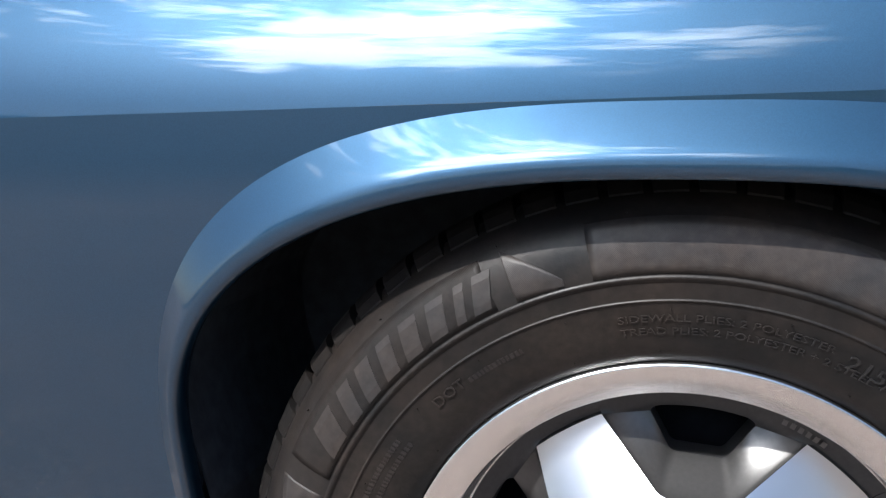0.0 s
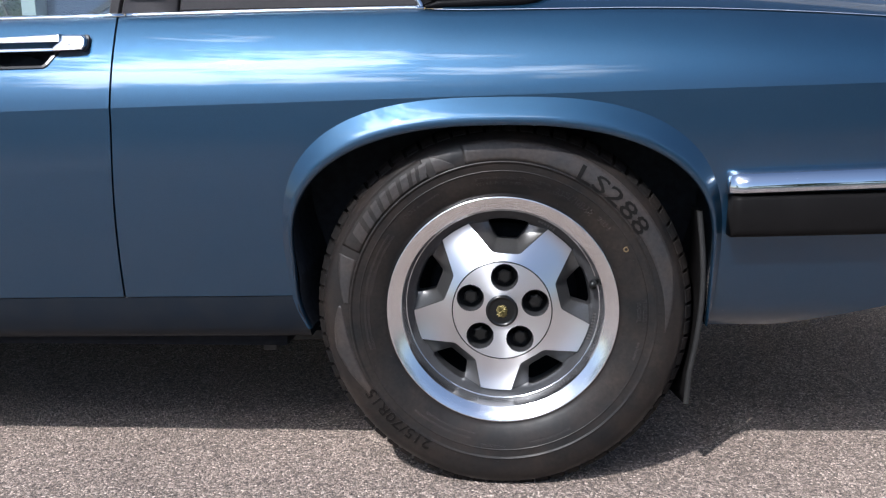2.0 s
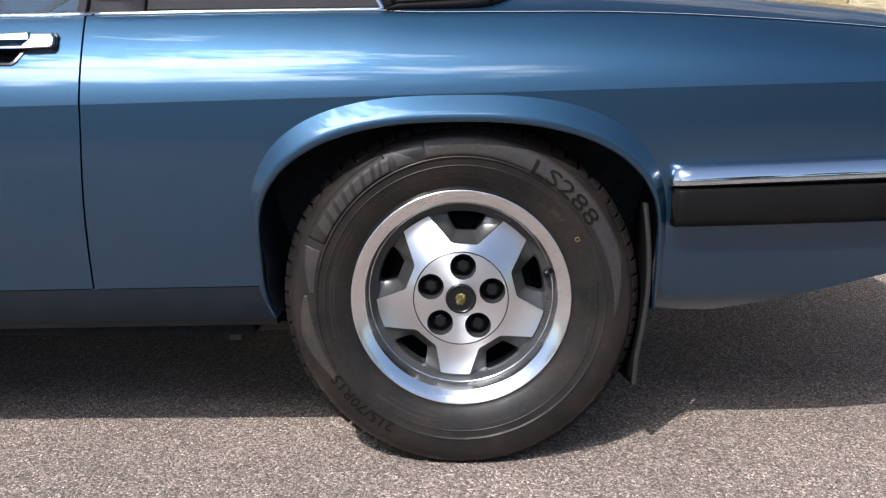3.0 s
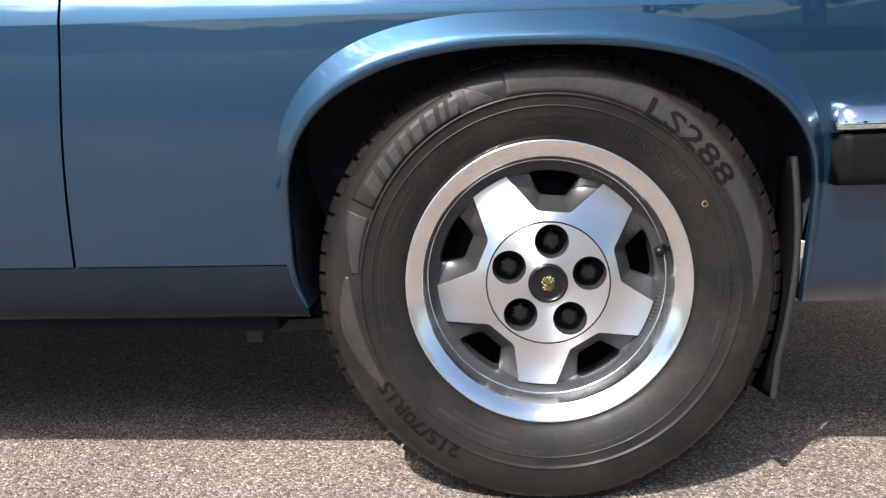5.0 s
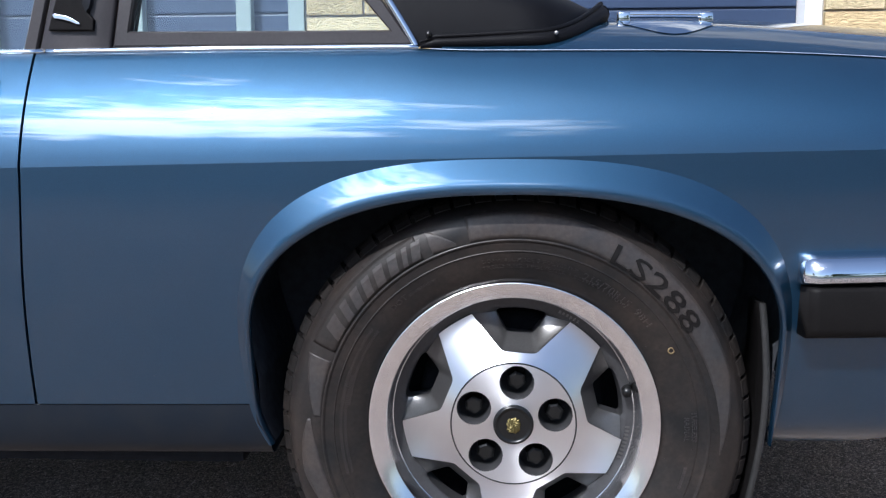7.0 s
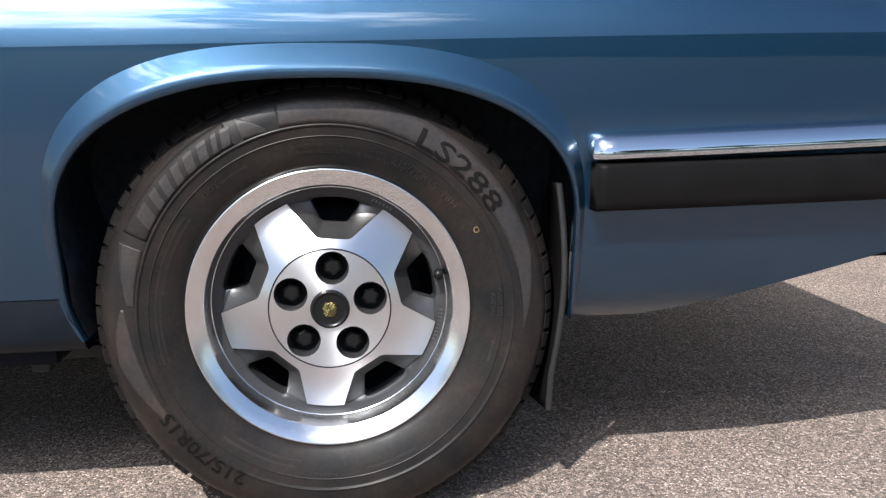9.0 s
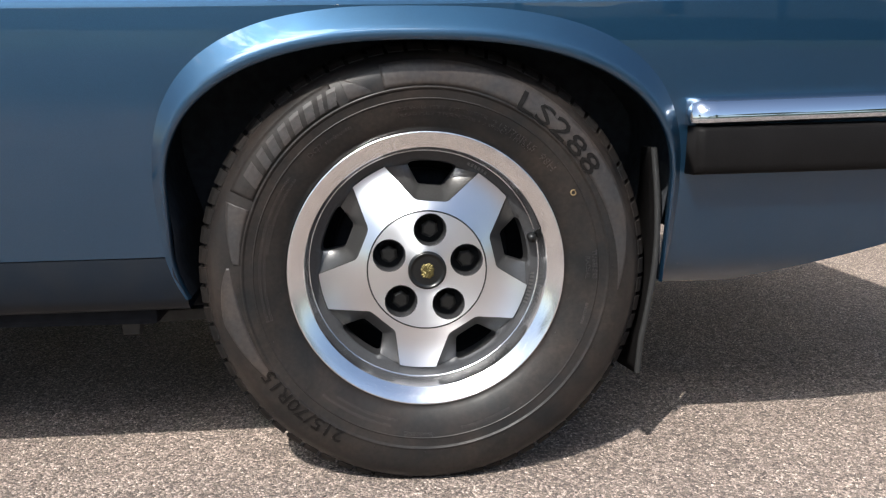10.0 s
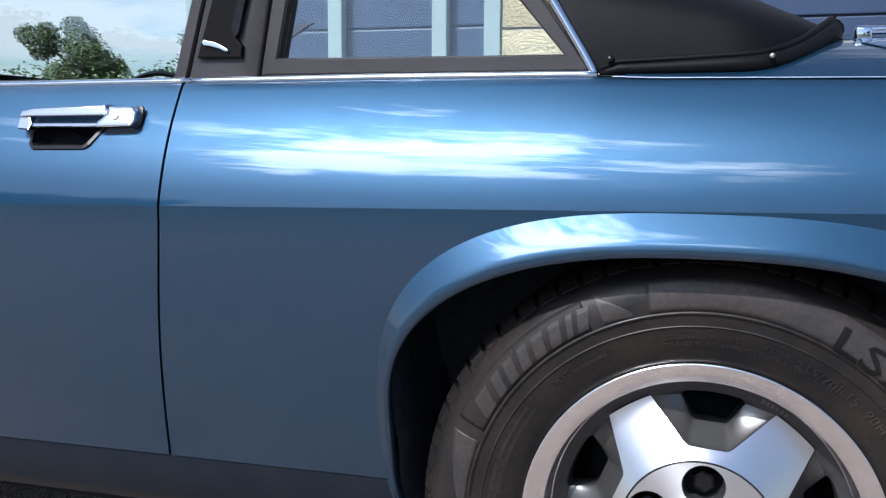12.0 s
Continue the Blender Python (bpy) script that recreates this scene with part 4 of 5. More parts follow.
# ---- bumper ----
def sweep_flank(bm_, profile, x0, x1, n, y_base=0.0, rise=0.0):
    """A profile of (out, height) carried along the flank from x0 to x1."""
    rows_ = []
    for i in range(n + 1):
        x = lerp(x0, x1, i / n)
        y = y_crease(x) + y_base
        rows_.append([(x, y - o, h + rise * (x - x0)) for o, h in profile])
    vs_ = grid(bm_, rows_)
    bm_.faces.new(vs_[0][::-1])
    bm_.faces.new(vs_[-1])
    bmesh.ops.recalc_face_normals(bm_, faces=bm_.faces)
    return vs_


bm = bmesh.new()
sweep_flank(bm, [(-0.03, 0.570), (0.006, 0.5690), (0.018, 0.5655), (0.0265, 0.558), (0.0310, 0.548), (0.0325, 0.539), (0.0315, 0.534), (0.028, 0.5315), (0.018, 0.530), (-0.03, 0.530)], 0.368, 1.06, 40, 0.006, 0.030)
for v in bm.verts:
    if v.co.x < 0.3685:
        v.co.y += 0.006
part("bumper_blade", bm, CHROME, car, "chromed bumper blade wrapping the corner")
bm = bmesh.new()
sweep_flank(bm, [(-0.03, 0.5295), (0.020, 0.5290), (0.0265, 0.526), (0.0290, 0.521), (0.0295, 0.474), (0.0270, 0.465), (0.021, 0.4605), (-0.03, 0.4600)], 0.373, 1.06, 40, 0.006, 0.016)
part("bumper_rubber", bm, BLACK, car, "black rubber bumper face")

# ---- belt moulding, windows, pillar ----
bm = bmesh.new()
def belt_strip(bm_, xa, xb, n=40):
    rows_ = []
    for i in range(n + 1):
        x = lerp(xa, xb, i / n)
        y = flank_y(x, z_belt(x)) + 0.006
        z = z_belt(x) + 0.0045
        rows_.append([(x, y + 0.010, z + 0.004), (x, y + 0.004, z + 0.0062), (x, y - 0.0008, z + 0.0045), (x, y - 0.0022, z + 0.0010), (x, y - 0.0008, z - 0.0022), (x, y + 0.004, z - 0.0030)])
    vs_ = grid(bm_, rows_)
    bm_.faces.new(vs_[0])
    bm_.faces.new(vs_[-1][::-1])
    bmesh.ops.recalc_face_normals(bm_, faces=bm_.faces)
belt_strip(bm, -0.655, -0.132)
part("belt_moulding", bm, CHROME, car, "bright chrome belt moulding")
bm = bmesh.new()
belt_strip(bm, -1.80, -0.661)
part("belt_moulding", bm, CHROME, door, "bright chrome belt moulding on the door")
GY = 0.060


def slope_y(z):
    return GY + 0.07 * (z - 0.85)


def frame_solid(bm_, outline, hole, d0, d1, bevel=0.002):
    """A flat frame between an outline and a hole of as many corners, leaning in with the glass."""
    rows_ = []
    for pts, dy in ((outline, d1), (outline, d0 + 0.003), (lerp_pts(outline, hole, 0.12), d0), (lerp_pts(outline, hole, 0.88), d0), (hole, d0 + 0.003), (hole, d1)):
        rows_.append([(x, slope_y(z) + dy, z) for x, z in pts])
    grid(bm_, rows_, True)
    bmesh.ops.recalc_face_normals(bm_, faces=bm_.faces)


def lerp_pts(a, b, t):
    return [(lerp(p[0], q[0], t), lerp(p[1], q[1], t)) for p, q in zip(a, b)]


ZT = 1.13
rear_edge = lambda z: -0.137 - 0.60 * (z - 0.847) - 0.25 * (z - 0.847) ** 2
q_out = [(-0.562, 0.846), (-0.140, 0.846), (rear_edge(ZT) - 0.008, ZT), (-0.520, ZT)]
q_in = [(-0.538, 0.868), (-0.172, 0.866), (rear_edge(ZT) - 0.045, ZT - 0.03), (-0.497, ZT - 0.03)]
bm = bmesh.new()
frame_solid(bm, q_out, q_in, -0.012, 0.02)
qf = part("quarter_window_frame", bm, SATIN, car, "black quarter-window frame", False)
bm = bmesh.new()
prism(bm, q_in, 0.0035, 0.0075)
for v in bm.verts:
    v.co.y += slope_y(v.co.z)
pane = part("pane", bm, GLASS, qf, "clear quarter-window glass", False)
pane.visible_shadow = False
# bright strip along the rear edge of the window
bm = bmesh.new()
rows = []
for i in range(13):
    z = lerp(0.845, ZT + 0.01, i / 12)
    x = rear_edge(z)
    y = slope_y(z)
    rows.append([(x - 0.0065, y + 0.01, z), (x - 0.0065, y - 0.012, z), (x - 0.003, y - 0.0165, z), (x + 0.003, y - 0.0165, z), (x + 0.0065, y - 0.012, z), (x + 0.0065, y + 0.01, z)])
grid(bm, rows, True)
bmesh.ops.recalc_face_normals(bm, faces=bm.faces)
part("window_strip", bm, CHROME, car, "bright strip behind the quarter window")
# pillar with its plastic cover
p_edge = lambda z: -0.668 + 0.24 * (z - 0.852)
bm = bmesh.new()
rows = []
for i in range(9):
    z = lerp(0.844, ZT, i / 8)
    xa, xb, y = p_edge(z) + 0.002, -0.5645 + 0.15 * (z - 0.852), slope_y(z)
    rows.append([(xa, y + 0.03, z), (xa, y - 0.008, z), (xa + 0.004, y - 0.011, z), (xb - 0.004, y - 0.011, z), (xb, y - 0.008, z), (xb, y + 0.03, z)])
grid(bm, rows)
bmesh.ops.recalc_face_normals(bm, faces=bm.faces)
pillar = part("door_pillar", bm, SATIN, car, "satin black door pillar")
bm = bmesh.new()
o = [(-0.651, 0.870), (-0.587, 0.869), (-0.5855, 0.884), (-0.5935, 0.893), (-0.575, 0.960), (-0.600, 1.05), (-0.615, 1.05), (-0.628, 0.95)]
prism(bm, o, -0.006, 0.004, 0.002)
for v in bm.verts:
    v.co.y += slope_y(v.co.z) - 0.0115
part("pillar_cover", bm, BLACK, pillar, "black plastic vent cover on the pillar", False)
bm = bmesh.new()
o = [(-0.6005, 0.906), (-0.596, 0.8945), (-0.5905, 0.9005), (-0.5770, 0.960), (-0.586, 0.960)]
prism(bm, o, -0.0105, 0.0, 0.0)
for v in bm.verts:
    v.co.y += slope_y(v.co.z) - 0.0085
part("vent_slot", bm, UNDER, pillar, "dark slot in the pillar cover", False)
# plain silver badge
bm = bmesh.new()
o = [(-0.6435, 0.8905), (-0.6390, 0.8925), (-0.6330, 0.8905), (-0.6240, 0.8895), (-0.6140, 0.8850), (-0.6050, 0.8800), (-0.6035, 0.8770), (-0.6090, 0.8775), (-0.6170, 0.8810), (-0.6260, 0.8835), (-0.6330, 0.8850), (-0.6400, 0.8855)]
prism(bm, o, -0.0205, -0.0165, 0.0008)
for v in bm.verts:
    v.co.y += slope_y(v.co.z)
part("badge", bm, CHROME, pillar, "plain silver badge", False)
# door glass
bm = bmesh.new()
d_out = [(-1.75, 0.843), (-0.674, 0.843), (p_edge(ZT) - 0.004, ZT), (-1.25, ZT)]
d_in = [(-1.70, 0.8455), (-0.694, 0.8455), (p_edge(ZT) - 0.026, ZT - 0.02), (-1.24, ZT - 0.02)]
frame_solid(bm, d_out, d_in, -0.006, 0.02)
part("door_window_frame", bm, SATIN, door, "black door-window frame", False)
bm = bmesh.new()
prism(bm, d_in, 0.002, 0.006)
for v in bm.verts:
    v.co.y += slope_y(v.co.z)
pane = part("window_pane", bm, GLASS, door, "clear door glass", False)
pane.visible_shadow = False
for pts in ([(-1.76, 0.85), (-1.72, 0.85), (-1.22, ZT), (-1.26, ZT)],):
    bm = bmesh.new()
    prism(bm, pts, far_y - GY - 0.02, far_y - GY)
    part("pillar", bm, SATIN, car, smooth=False)

# ---- door handle ----
handle = new("door_handle")
handle.parent = door
handle["label"] = "chrome door handle over a black recess"
HY = flank_y(-0.8, 0.785)


def lean(bm_):
    """Tilts a piece of the handle back with the skin."""
    for v_ in bm_.verts:
        v_.co.y += 0.42 * (v_.co.z - 0.790)


O_RIM = [(-0.8735, 0.780), (-0.8715, 0.7575), (-0.8655, 0.7505), (-0.7850, 0.7515), (-0.7770, 0.7560), (-0.7590, 0.780)]
O_CUP = [(-0.8690, 0.780), (-0.8675, 0.7595), (-0.8625, 0.7548), (-0.7865, 0.7555), (-0.7805, 0.7592), (-0.7645, 0.780)]
# the door's skin is cut open behind the handle
bm = bmesh.new()
bm.from_mesh(door.data)
def near_cup():
    got_ = [f for f in bm.faces if -0.93 < f.calc_center_median().x < -0.71 and 0.735 < f.calc_center_median().z < 0.80]
    return list({e for f in got_ for e in f.edges} | {v for f in got_ for v in f.verts} | set(got_))
for (xa, za), (xb, zb) in zip(O_CUP, O_CUP[1:] + O_CUP[:1]):
    bmesh.ops.bisect_plane(bm, geom=near_cup(), dist=0.00001, plane_co=(xa, 0, za), plane_no=(zb - za, 0, xa - xb))
def inside_cup(c):
    return all((xb - xa) * (c.z - za) - (zb - za) * (c.x - xa) > 0 for (xa, za), (xb, zb) in zip(O_CUP, O_CUP[1:] + O_CUP[:1]))
bmesh.ops.delete(bm, geom=[f for f in bm.faces if f.calc_center_median().y < 0.2 and inside_cup(f.calc_center_median())], context="FACES")
bm.to_mesh(door.data)
bm.free()
bm = bmesh.new()
rows = [[(x, flank_y(x, z) + d, z) for x, z in o_ + o_[:1]] for o_, d in ((O_RIM, 0.001), (O_RIM, -0.0028), (O_CUP, -0.0034), (O_CUP, 0.004))]
grid(bm, rows)
bmesh.ops.recalc_face_normals(bm, faces=bm.faces)
part("recess_rim", bm, NUT, handle, "glossy black rim of the finger recess", False)
bm = bmesh.new()
rows = [[(lerp(-0.82, x, k), flank_y(x, z) + d, lerp(0.772, z, k)) for x, z in O_CUP + O_CUP[:1]] for k, d in ((1.0, 0.0035), (0.97, 0.016), (0.85, 0.024), (0.0, 0.026))]
grid(bm, rows)
part("recess", bm, UNDER, handle, "deep black finger recess", False)
bm = bmesh.new()
prism(bm, [(-0.8872, 0.7965), (-0.8845, 0.8015), (-0.8639, 0.8045), (-0.7558, 0.8085), (-0.7531, 0.800), (-0.7531, 0.7945), (-0.8639, 0.7935), (-0.8872, 0.7925)], HY - 0.017, HY - 0.001, 0.0032, 3)
prism(bm, [(-0.8872, 0.7925), (-0.8710, 0.7930), (-0.8656, 0.7840), (-0.8683, 0.7750), (-0.8854, 0.7760), (-0.8881, 0.7800)], HY - 0.015, HY - 0.001, 0.002)
lean(bm)
part("pull_bar", bm, CHROME, handle, "chromed pull bar", False)
bm = bmesh.new()
prism(bm, [(-0.8665, 0.7845), (-0.7603, 0.7850), (-0.7594, 0.7795), (-0.8647, 0.7785)], HY - 0.013, HY - 0.002, 0.0022)
lean(bm)
part("trigger", bm, CHROME, handle, "chromed trigger", False)
bm = bmesh.new()
prism(bm, [(-0.7666, 0.7860), (-0.7531, 0.7975), (-0.7527, 0.8070), (-0.7162, 0.8065), (-0.7090, 0.8000), (-0.7086, 0.7870), (-0.7135, 0.7805), (-0.7648, 0.7790)], HY - 0.016, HY - 0.001, 0.005, 3)
lean(bm)
part("lock_housing", bm, CHROME, handle, "chromed lock housing", False)
bm = bmesh.new()
prism(bm, [(-0.7108, 0.8070), (-0.7070, 0.8035), (-0.7066, 0.7850), (-0.7100, 0.7795), (-0.7162, 0.7787), (-0.7162, 0.8070)], HY - 0.004, HY - 0.0005, 0.002)
lean(bm)
part("lock_gasket", bm, SATIN, handle, "black gasket", False)
bm = bmesh.new()
lathe(bm, [(0.0052, 0.0), (0.0050, -0.0012), (0.0040, -0.0012), (0.0038, -0.0004), (0.0002, -0.0004)], (-0.7383, HY - 0.0162, 0.7945), 24)
box(bm, -0.7391, -0.7375, HY - 0.0170, HY - 0.0160, 0.7910, 0.7980)
lean(bm)
part("lock_barrel", bm, STEEL, handle, "lock barrel with key slot", False)

# ---- folded hood under its cover ----
def hood_row(u, swell=1.0, lift=0.0):
    """A line over the cover from the near side to the far one at u, 0 in front to 1 behind."""
    pts = []
    x = lerp(-0.128, 0.128, u)
    edge = 0.0
    zlow = 0.8465 + 0.042 * max(0, (u - 0.62) / 0.38) ** 2.2
    ztop = 0.915 + 0.16 * (1 - u) ** 0.8
    yn = 0.052 + 0.012 * u + 0.10 * max(0, (u - 0.55) / 0.45) ** 2.5
    for k in range(25):
        v = k / 24
        a = math.pi * v
        y = MID_Y - (MID_Y - yn) * power(math.cos(a), 0.75)
        z = zlow + (ztop - zlow) * (abs(math.sin(a)) ** 0.55) * swell + lift
        pts.append((lerp(rear_edge(max(z, 0.847)) + 0.007, 0.128, u), y, z))
    return pts


bm = bmesh.new()
rows = []
for i in range(31):
    u = i / 30
    row = hood_row(u)
    rows.append(row)
last = rows[-1]
for sh in (0.5, 0.0):
    rows.append([(x + 0.006 * (1 - sh), lerp(MID_Y, y, 0.99), lerp(0.86, z, sh)) for x, y, z in last])
grid(bm, rows)
bmesh.ops.recalc_face_normals(bm, faces=bm.faces)
hood = part("hood_cover", bm, VINYL, car, "black vinyl cover over the folded hood")


def roll_r(u):
    return (0.0065 + 0.0075 * u ** 1.3) * min(1, 0.35 + 8 * u)


def hood_edge(dz, dy, r, name, label, mat=VINYL):
    """A roll along the cover's near edge and on across the car behind it."""
    bm_ = bmesh.new()
    pts, us = [], []
    for i in range(25):
        x, y, z = hood_row(i / 25)[0]
        pts.append((x, y + dy, z + dz(i / 25)))
        us.append(i / 25)
    zr = hood_row(1.0)[0][2]
    for k, (x, y, z) in enumerate(hood_row(1.0)[:13]):
        pts.append((x + 0.003 * min(1, k / 3), y + dy, zr + dz(1.0) + 0.0012 * k))
        us.append(1.0)
    tube(bm_, pts, lambda q: r(us[round(q * (len(us) - 1))]), 12)
    return part(name, bm_, mat, hood, label)


hood_edge(lambda u: roll_r(u) - 0.0055, -0.003, roll_r, "rolled_edge", "rolled lower edge of the cover")
hood_edge(lambda u: 1.75 * roll_r(u) - 0.0020, -0.005, lambda u: (0.0030 + 0.0012 * u) * min(1, 0.5 + 5 * u), "piping", "piped seam of the cover")
for sx, sy, sz in ((0.056, 0.060, 0.8600), (-0.118, 0.056, 0.8590)):
    bm = bmesh.new()
    q = 0.6 if sx > 0 else 1.0
    lathe(bm, [(0.0045 * q, 0.006), (0.0045 * q, -0.001), (0.0034 * q, -0.0028 * q), (0.0002, -0.0034 * q)], (sx, sy - 0.012, sz), 20)
    part("stud", bm, STEEL if sx > 0 else NUT, hood, "small fastening stud")

# ---- fuel flap ----
bm = bmesh.new()
def on_deck(x, y):
    ya = flank_y(x, z_belt(x)) + 0.004
    return deck_point(x, (y - ya) / (far_y - 2 * ya))
rows = []
for i in range(17):
    u = i / 16
    x = lerp(0.158, 0.286, u)
    bow = math.sin(math.pi * u)
    row = []
    for j in range(7):
        v = j / 6
        y = lerp(0.125 - 0.045 * bow, 0.157, v)
        p = on_deck(x, y)
        row.append((p[0], p[1], p[2] + 0.0015 + 0.004 * bow * math.sin(math.pi * v)))
    rows.append(row)
grid(bm, rows)
bmesh.ops.recalc_face_normals(bm, faces=bm.faces)
flap = part("fuel_flap", bm, CHROME, car, "bright fuel filler flap on the deck")
bm = bmesh.new()
pts = [Vector(on_deck(lerp(0.156, 0.288, i / 12), 0.161)) + Vector((0, 0, 0.009)) for i in range(13)]
tube(bm, pts, 0.0055, 8)
for x in (0.162, 0.282):
    p = Vector(on_deck(x, 0.157))
    box(bm, x - 0.009, x + 0.009, p.y - 0.008, p.y + 0.010, p.z - 0.003, p.z + 0.013, 0.003)
part("flap_hinge", bm, CHROME, flap, "chromed hinge bar")

# ---- cabin ----
for y in (0.44, 1.28):
    bm = bmesh.new()
    box(bm, -1.45, -0.95, y - 0.25, y + 0.25, 0.42, 0.58, 0.05, 4)
    seat_ = part("seat_cushion", bm, LEATHER, car, "dark leather front seat")
    bm = bmesh.new()
    box(bm, -1.02, -0.86, y - 0.24, y + 0.24, 0.50, 0.86, 0.05, 4)
    for v in bm.verts:
        v.co.x += 0.22 * (v.co.z - 0.5)
    part("backrest", bm, LEATHER, seat_, "dark leather backrest")
bm = bmesh.new()
box(bm, -1.9, -0.46, 0.16, 1.57, 0.28, 0.32, 0.0)
box(bm, -0.60, -0.14, 0.31, 1.42, 0.32, 0.80, 0.03, 3)
box(bm, -1.95, -1.72, 0.14, 1.59, 0.55, 0.86, 0.04, 3)
part("cabin_trim", bm, CARPET, car, "dark cabin floor and rear trim")
bm = bmesh.new()
lathe(bm, [(0.19, 0.0), (0.198, 0.008), (0.19, 0.016), (0.182, 0.008), (0.19, 0.0)], (-1.55, 1.28, 0.76), 40)
part("steering_wheel", bm, NUT, car, "black steering wheel")

# ---- bracket under the sill ----
bm = bmesh.new()
prism(bm, [(-0.500, 0.245), (-0.462, 0.245), (-0.466, 0.180), (-0.494, 0.180)], 0.215, 0.245, 0.003)
prism(bm, [(-0.455, 0.215), (-0.330, 0.220), (-0.330, 0.200), (-0.450, 0.195)], 0.235, 0.265, 0.003)
part("jacking_bracket", bm, GREY_SEAL, car, "dark grey jacking bracket below the sill", False)

# ---- other wheels, plain and mostly hidden ----
for cx, cy in ((-2.59, 0.0), (-2.59, far_y - 0.2), (0.0, far_y - 0.2)):
    bm = bmesh.new()
    lathe(bm, [(0.06, 0.02), (0.20, 0.02), (0.206, -0.004), (0.262, -0.02), (0.312, -0.004), (0.33, 0.03), (0.33, 0.17), (0.312, 0.2), (0.2, 0.2), (0.06, 0.19)], (cx, cy, 0.328), 64)
    for v in bm.verts:
        v.co.z = max(v.co.z, 0.0015)
    bmesh.ops.recalc_face_normals(bm, faces=bm.faces)
    part("wheel", bm, TYRE, car)

# ---- ground ----
bm = bmesh.new()
rows = []
edges_ = [-400, -80, -30, -12, -6, -3, 0, 3, 6, 12, 30, 80, 400]
grid(bm, [[(x, y, 0) for x in edges_] for y in edges_])
bmesh.ops.recalc_face_normals(bm, faces=bm.faces)
if sum(f.normal.z for f in bm.faces) < 0:
    bmesh.ops.reverse_faces(bm, faces=bm.faces)
ground = part("ground", bm, ASPHALT, None, smooth=False)
tagged(ground, "coarse grey-brown asphalt with light chippings", "ground", kind="structure")

# ---- house behind the car ----
WALL_Y = 2.80
bm = bmesh.new()
for x0, x1, z0 in ((-0.86, -0.10, 0), (1.405, 7.0, 0), (-0.10, 1.405, 2.25), (-2.40, -0.86, 2.25)):
    box(bm, x0, x1, WALL_Y + 0.012, WALL_Y + 0.30, z0, 2.47)
wall = part("wall_house", bm, MORTAR, None, smooth=False)
tagged(wall, "house wall of rock-faced yellow sandstone blocks", "wall", kind="structure")
for n_door, (xa, xb) in enumerate(((-0.10, 1.405), (-2.40, -0.86))):
    bm = bmesh.new()
    box(bm, xa + 0.075, xb - 0.075, WALL_Y + 0.10, WALL_Y + 0.14, 0, 2.17)
    gdoor = part("door_%d" % (n_door + 1), bm, NAVY, None, smooth=False)
    tagged(gdoor, "navy painted garage door in a dimmed white frame" if n_door else "navy painted garage door in a white frame", "door", kind="structure")
    for k in range(12):
        bm = bmesh.new()
        box(bm, xa + 0.08, xb - 0.08, WALL_Y + 0.085, WALL_Y + 0.10, 0.02 + 0.178 * k, 0.19 + 0.178 * k, 0.006)
        part("panel", bm, NAVY, gdoor, smooth=False)
    for x0, x1, z0, z1 in ((xa + 0.001, xa + 0.074, 0, 2.24), (xb - 0.074, xb - 0.001, 0, 2.24), (xa + 0.075, xb - 0.075, 2.172, 2.24)):
        bm = bmesh.new()
        box(bm, x0, x1, WALL_Y - 0.01, WALL_Y + 0.14, z0, z1, 0.004)
        part("door_frame", bm, PALE if n_door else WHITE, gdoor, "white door frame painted dim" if n_door else "white painted door frame", False)
    for x in (() if n_door == 0 else (-1.18, -1.68)):
        bm = bmesh.new()
        box(bm, x, x + 0.07, WALL_Y + 0.02, WALL_Y + 0.08, 0.01, 2.17, 0.006)
        part("mullion", bm, PALE, gdoor, "white upright between the door's leaves, painted dim", False)
block_bank = []
for k in range(5):
    bm = bmesh.new()
    bmesh.ops.create_grid(bm, x_segments=6, y_segments=3, size=0.5)
    rng = random.Random(k)
    for v in bm.verts:
        x, z = v.co.x, v.co.y
        rim_ = abs(x) > 0.49 or abs(z) > 0.49
        v.co = (x, -0.5 if rim_ else -0.85 - 0.5 * rng.random(), z)
    ring_ = [e for e in bm.edges if e.is_boundary]
    ext = bmesh.ops.extrude_edge_only(bm, edges=ring_)
    for v in ext["geom"]:
        if isinstance(v, bmesh.types.BMVert):
            v.co.y = 0.6
    bmesh.ops.recalc_face_normals(bm, faces=bm.faces)
    me = bpy.data.meshes.new("stone_block")
    bm.to_mesh(me)
    bm.free()
    me.materials.append(STONE)
    block_bank.append(me)
rng = random.Random(4)
for row_k in range(12):
    z0 = 0.01 + 0.205 * row_k
    for xa, xb in ((1.412, 4.0), (-0.855, -0.105)):
        x, first = xa, True
        while x < xb - 0.02:
            w = rng.choice((0.30, 0.38, 0.44, 0.52)) if not first else (0.44 if row_k % 2 else 0.26)
            first = False
            if xb - x - w < 0.15:
                w = xb - x
            ob = new("stone_block", block_bank[rng.randrange(5)])
            ob.parent = wall
            ob.matrix_basis = Matrix.Translation((x + w / 2, WALL_Y, z0 + 0.0975)) @ Matrix.Diagonal((w - 0.012, 0.022, 0.193, 1))
            x += w

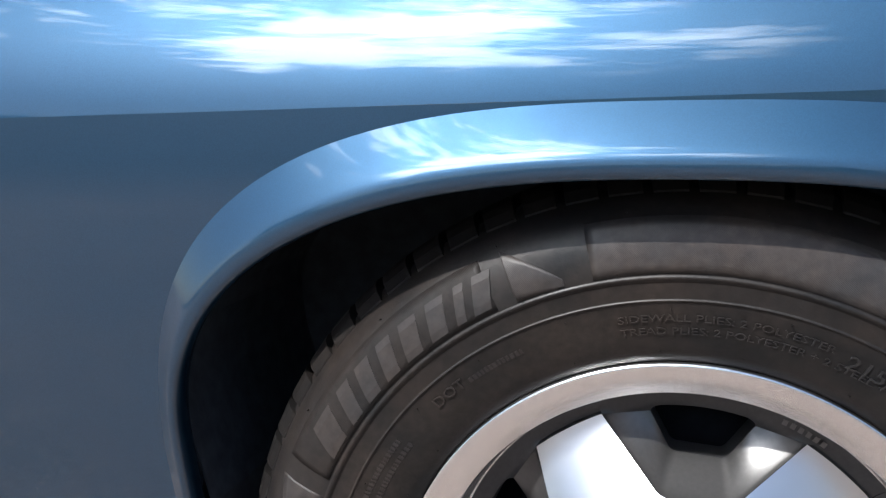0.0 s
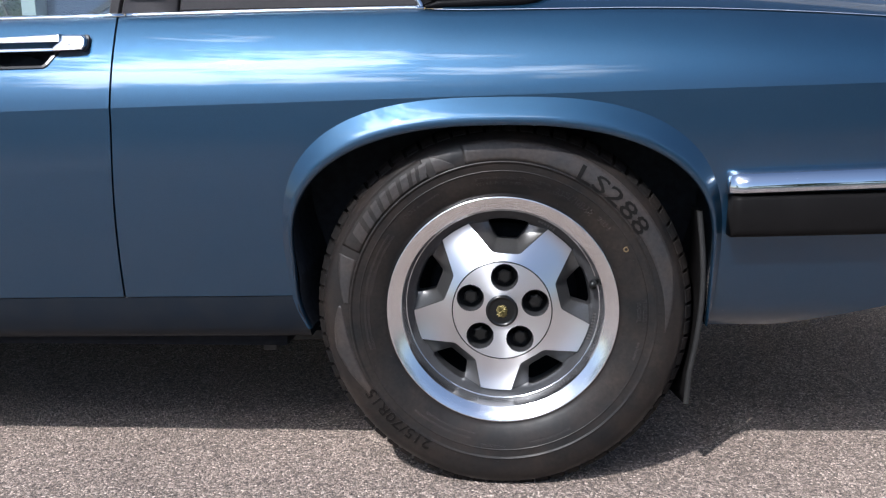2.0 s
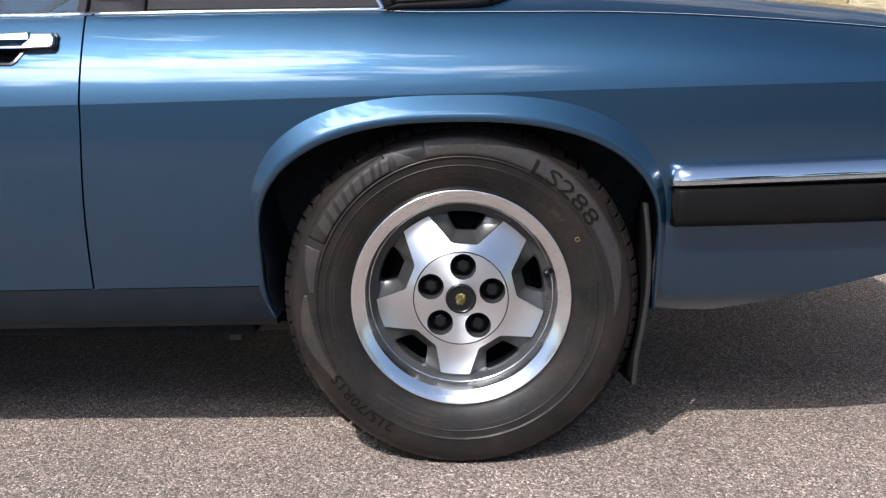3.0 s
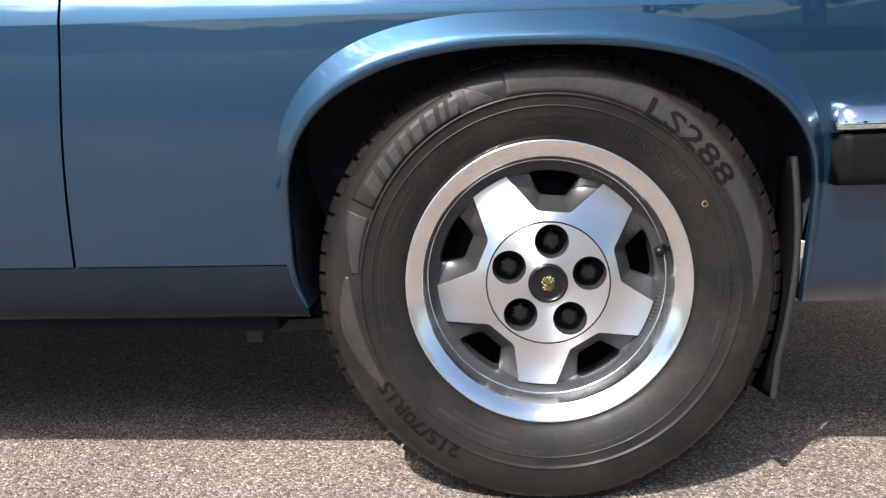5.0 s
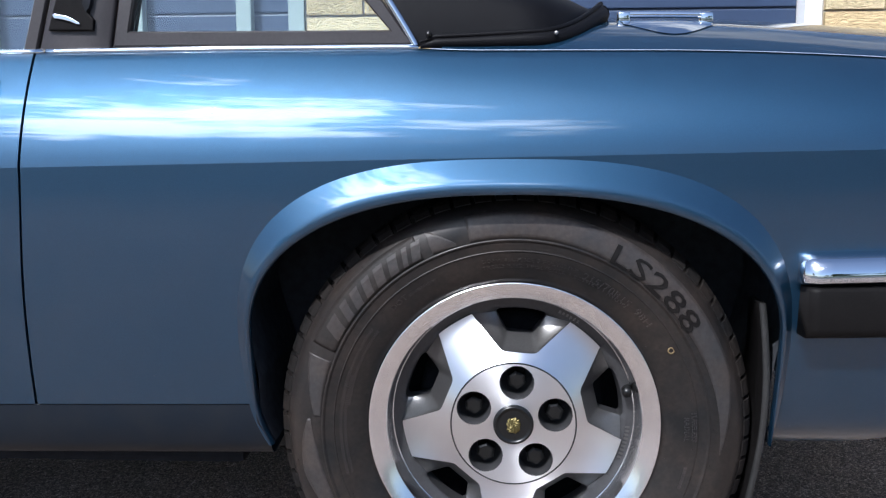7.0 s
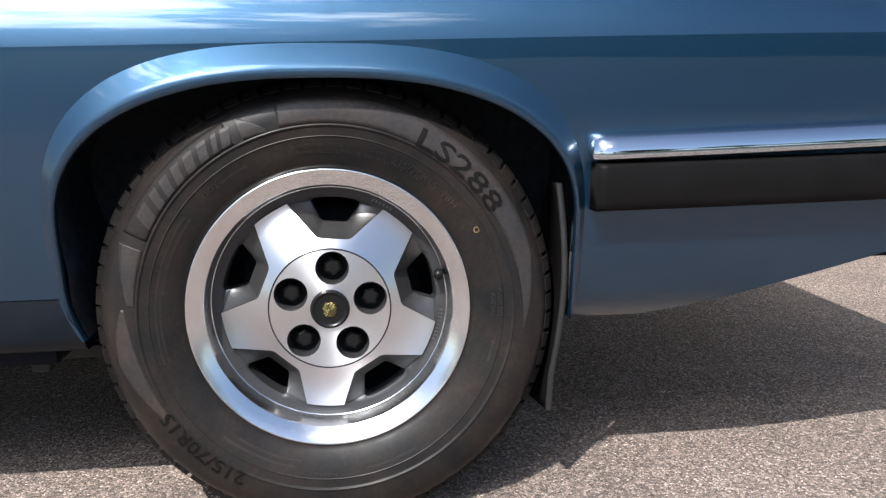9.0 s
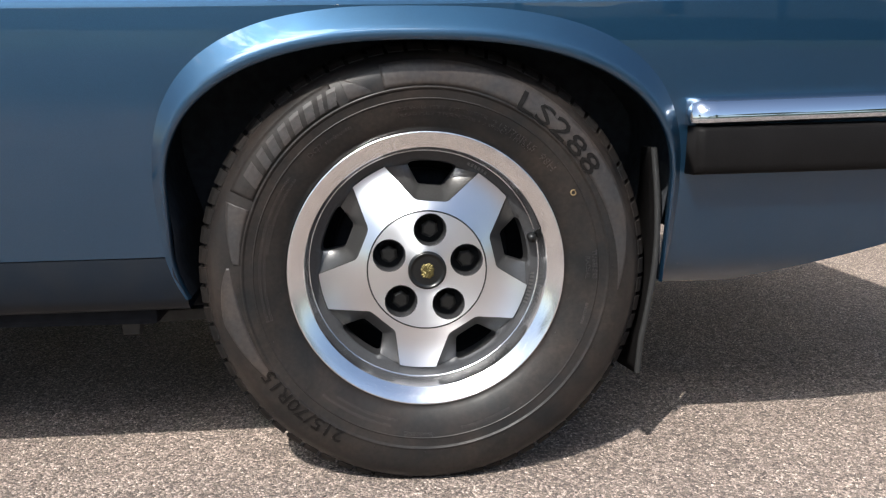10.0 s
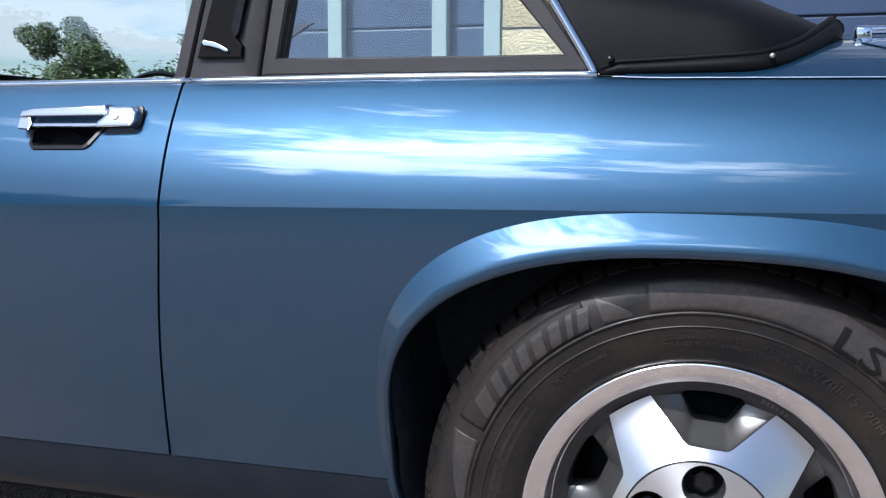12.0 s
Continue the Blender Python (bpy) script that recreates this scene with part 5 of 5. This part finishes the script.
# ---- trees and hedge on the far side of the verge ----
def leaf_cloud(bm_, centre, radius, count, size, rng_, squeeze=0.8):
    for _ in range(count):
        d = Vector((rng_.gauss(0, 1), rng_.gauss(0, 1), rng_.gauss(0, 1))).normalized()
        p_ = Vector(centre) + Vector((d.x, d.y, d.z * squeeze)) * radius * (0.55 + 0.5 * rng_.random())
        n_ = (d + Vector((rng_.uniform(-1, 1), rng_.uniform(-1, 1), rng_.uniform(-0.4, 1)))).normalized()
        u_ = n_.cross(Vector((0.3, 0.2, 1))).normalized()
        w_ = n_.cross(u_)
        s_ = size * rng_.uniform(0.6, 1.3)
        vs_ = [bm_.verts.new(p_ + u_ * s_ * a_ + w_ * s_ * b_) for a_, b_ in ((-1, 0), (0, -0.5), (1, 0), (0, 0.5))]
        bm_.faces.new(vs_)


def tree(x, y, height, seed, leaves=420, leaf=0.0155):
    rng_ = random.Random(seed)
    ob = new("tree")
    ob.location = (x, y, 0)
    tagged(ob, "broad-leaved green tree standing on the verge", "tree", "trees along the verge")
    bm_ = bmesh.new()
    top = Vector((rng_.uniform(-0.3, 0.3), 0, height * 0.55))
    tube(bm_, [(0, 0, -0.05), (0.03, 0, height * 0.2), tuple(top * 0.7), tuple(top)], lambda t: lerp(height * 0.035, height * 0.012, t), 9)
    tips = []
    for k in range(9):
        a = 2 * math.pi * k / 9 + rng_.random()
        st = top * rng_.uniform(0.5, 1.0)
        en = st + Vector((math.cos(a) * height * rng_.uniform(0.12, 0.24), math.sin(a) * height * rng_.uniform(0.12, 0.24), height * rng_.uniform(0.08, 0.30)))
        tube(bm_, [st, st.lerp(en, 0.5) + Vector((0, 0, 0.03 * height)), en], lambda t: lerp(height * 0.012, height * 0.003, t), 6)
        tips.append(en)
    part("trunk", bm_, BARK, ob, "brown trunk and limbs")
    bm_ = bmesh.new()
    for tip in tips + [top + Vector((0, 0, height * 0.25))]:
        for _ in range(3):
            c_ = tip + Vector((rng_.uniform(-1, 1), rng_.uniform(-1, 1), rng_.uniform(-0.6, 0.8))) * height * 0.08
            leaf_cloud(bm_, c_, height * rng_.uniform(0.08, 0.14), leaves, height * leaf, rng_)
    part("crown", bm_, LEAF, ob, "green leafy crown", False)
    return ob


for tx, ty, th, ts in ((6.5, -34, 6.5, 3), (11.5, -31, 8.0, 4), (-26, -33, 11.0, 5), (19, -33, 10.5, 6), (-35, -36, 13.5, 7), (28, -34, 12.0, 8), (14.5, -38, 11.0, 10)):
    tree(tx, ty, th, ts)
for tx, ty, th, ts in ((-11.8, 24, 4.6, 11), (-17.5, 29, 5.6, 12), (-27, 33, 6.5, 13), (-12.5, 30, 4.2, 14), (-17, 44, 6.0, 15), (-24, 48, 7.0, 16), (-13, 40, 5.6, 17), (-21, 38, 5.5, 18), (-10.5, 36, 4.8, 19)):
    tree(tx, ty, th, ts, 850, 0.0105)
# far hills
def far_hill(humps, x0, y0, away, label):
    """A long wooded rise; humps are (height, place along x, breadth)."""
    bm_ = bmesh.new()
    rows_ = []
    for j in range(13):
        y = y0 + away * 14 * j
        row = []
        for i in range(81):
            x = x0 + 8 * i
            h = max(hh * math.exp(-((x - xx) / ww) ** 2) for hh, xx, ww in humps)
            h *= math.sin(math.pi * min(1, j / 8) / 2) * (1 if j < 9 else 0.8)
            row.append((x, y, h + 1.6 * noise.noise(Vector((x * 0.06, y * 0.06, 0))) * min(1, j / 4) - 0.3 * (j == 0)))
        rows_.append(row)
    grid(bm_, rows_)
    bmesh.ops.recalc_face_normals(bm_, faces=bm_.faces)
    tagged(part("hill_backdrop", bm_, HILL, None), label, "hill", kind="structure")


far_hill(((47, -118, 62), (26, -300, 90), (20, 20, 60)), -420, 230, 1, "far wooded hill, dark bluish green")
far_hill(((24, -190, 120), (17, 0, 130), (22, 160, 110), (15, -320, 150), (15, 300, 150)), -320, -190, -1, "long low wooded hill beyond the road")
bm = bmesh.new()
rng = random.Random(21)
for k in range(60):
    for lev in range(4):
        leaf_cloud(bm, (-24 + k * 0.36 + rng.uniform(-0.2, 0.2), 19 + rng.uniform(-0.5, 0.5), 0.4 + 0.58 * lev * rng.uniform(0.75, 1.1)), 0.7, 110, 0.065, rng)
bank_ = part("shrubs", bm, HEDGE, None, smooth=False)
tagged(bank_, "uneven green shrubs on the slope beyond the drive", "shrubs", kind="stuff")
bm = bmesh.new()
rng = random.Random(9)
for k in range(44):
    x = 3 + k * 0.72
    for lev in range(2):
        leaf_cloud(bm, (x, -26.5 + rng.uniform(-0.2, 0.2), 0.40 + 0.6 * lev + rng.uniform(-0.1, 0.12)), 0.62, 45, 0.10, rng)
box(bm, 3, 34, -26.8, -26.2, 0, 1.2)
hedge = part("hedge", bm, HEDGE, None, smooth=False)
tagged(hedge, "clipped green hedge along the verge", "hedge", kind="stuff")
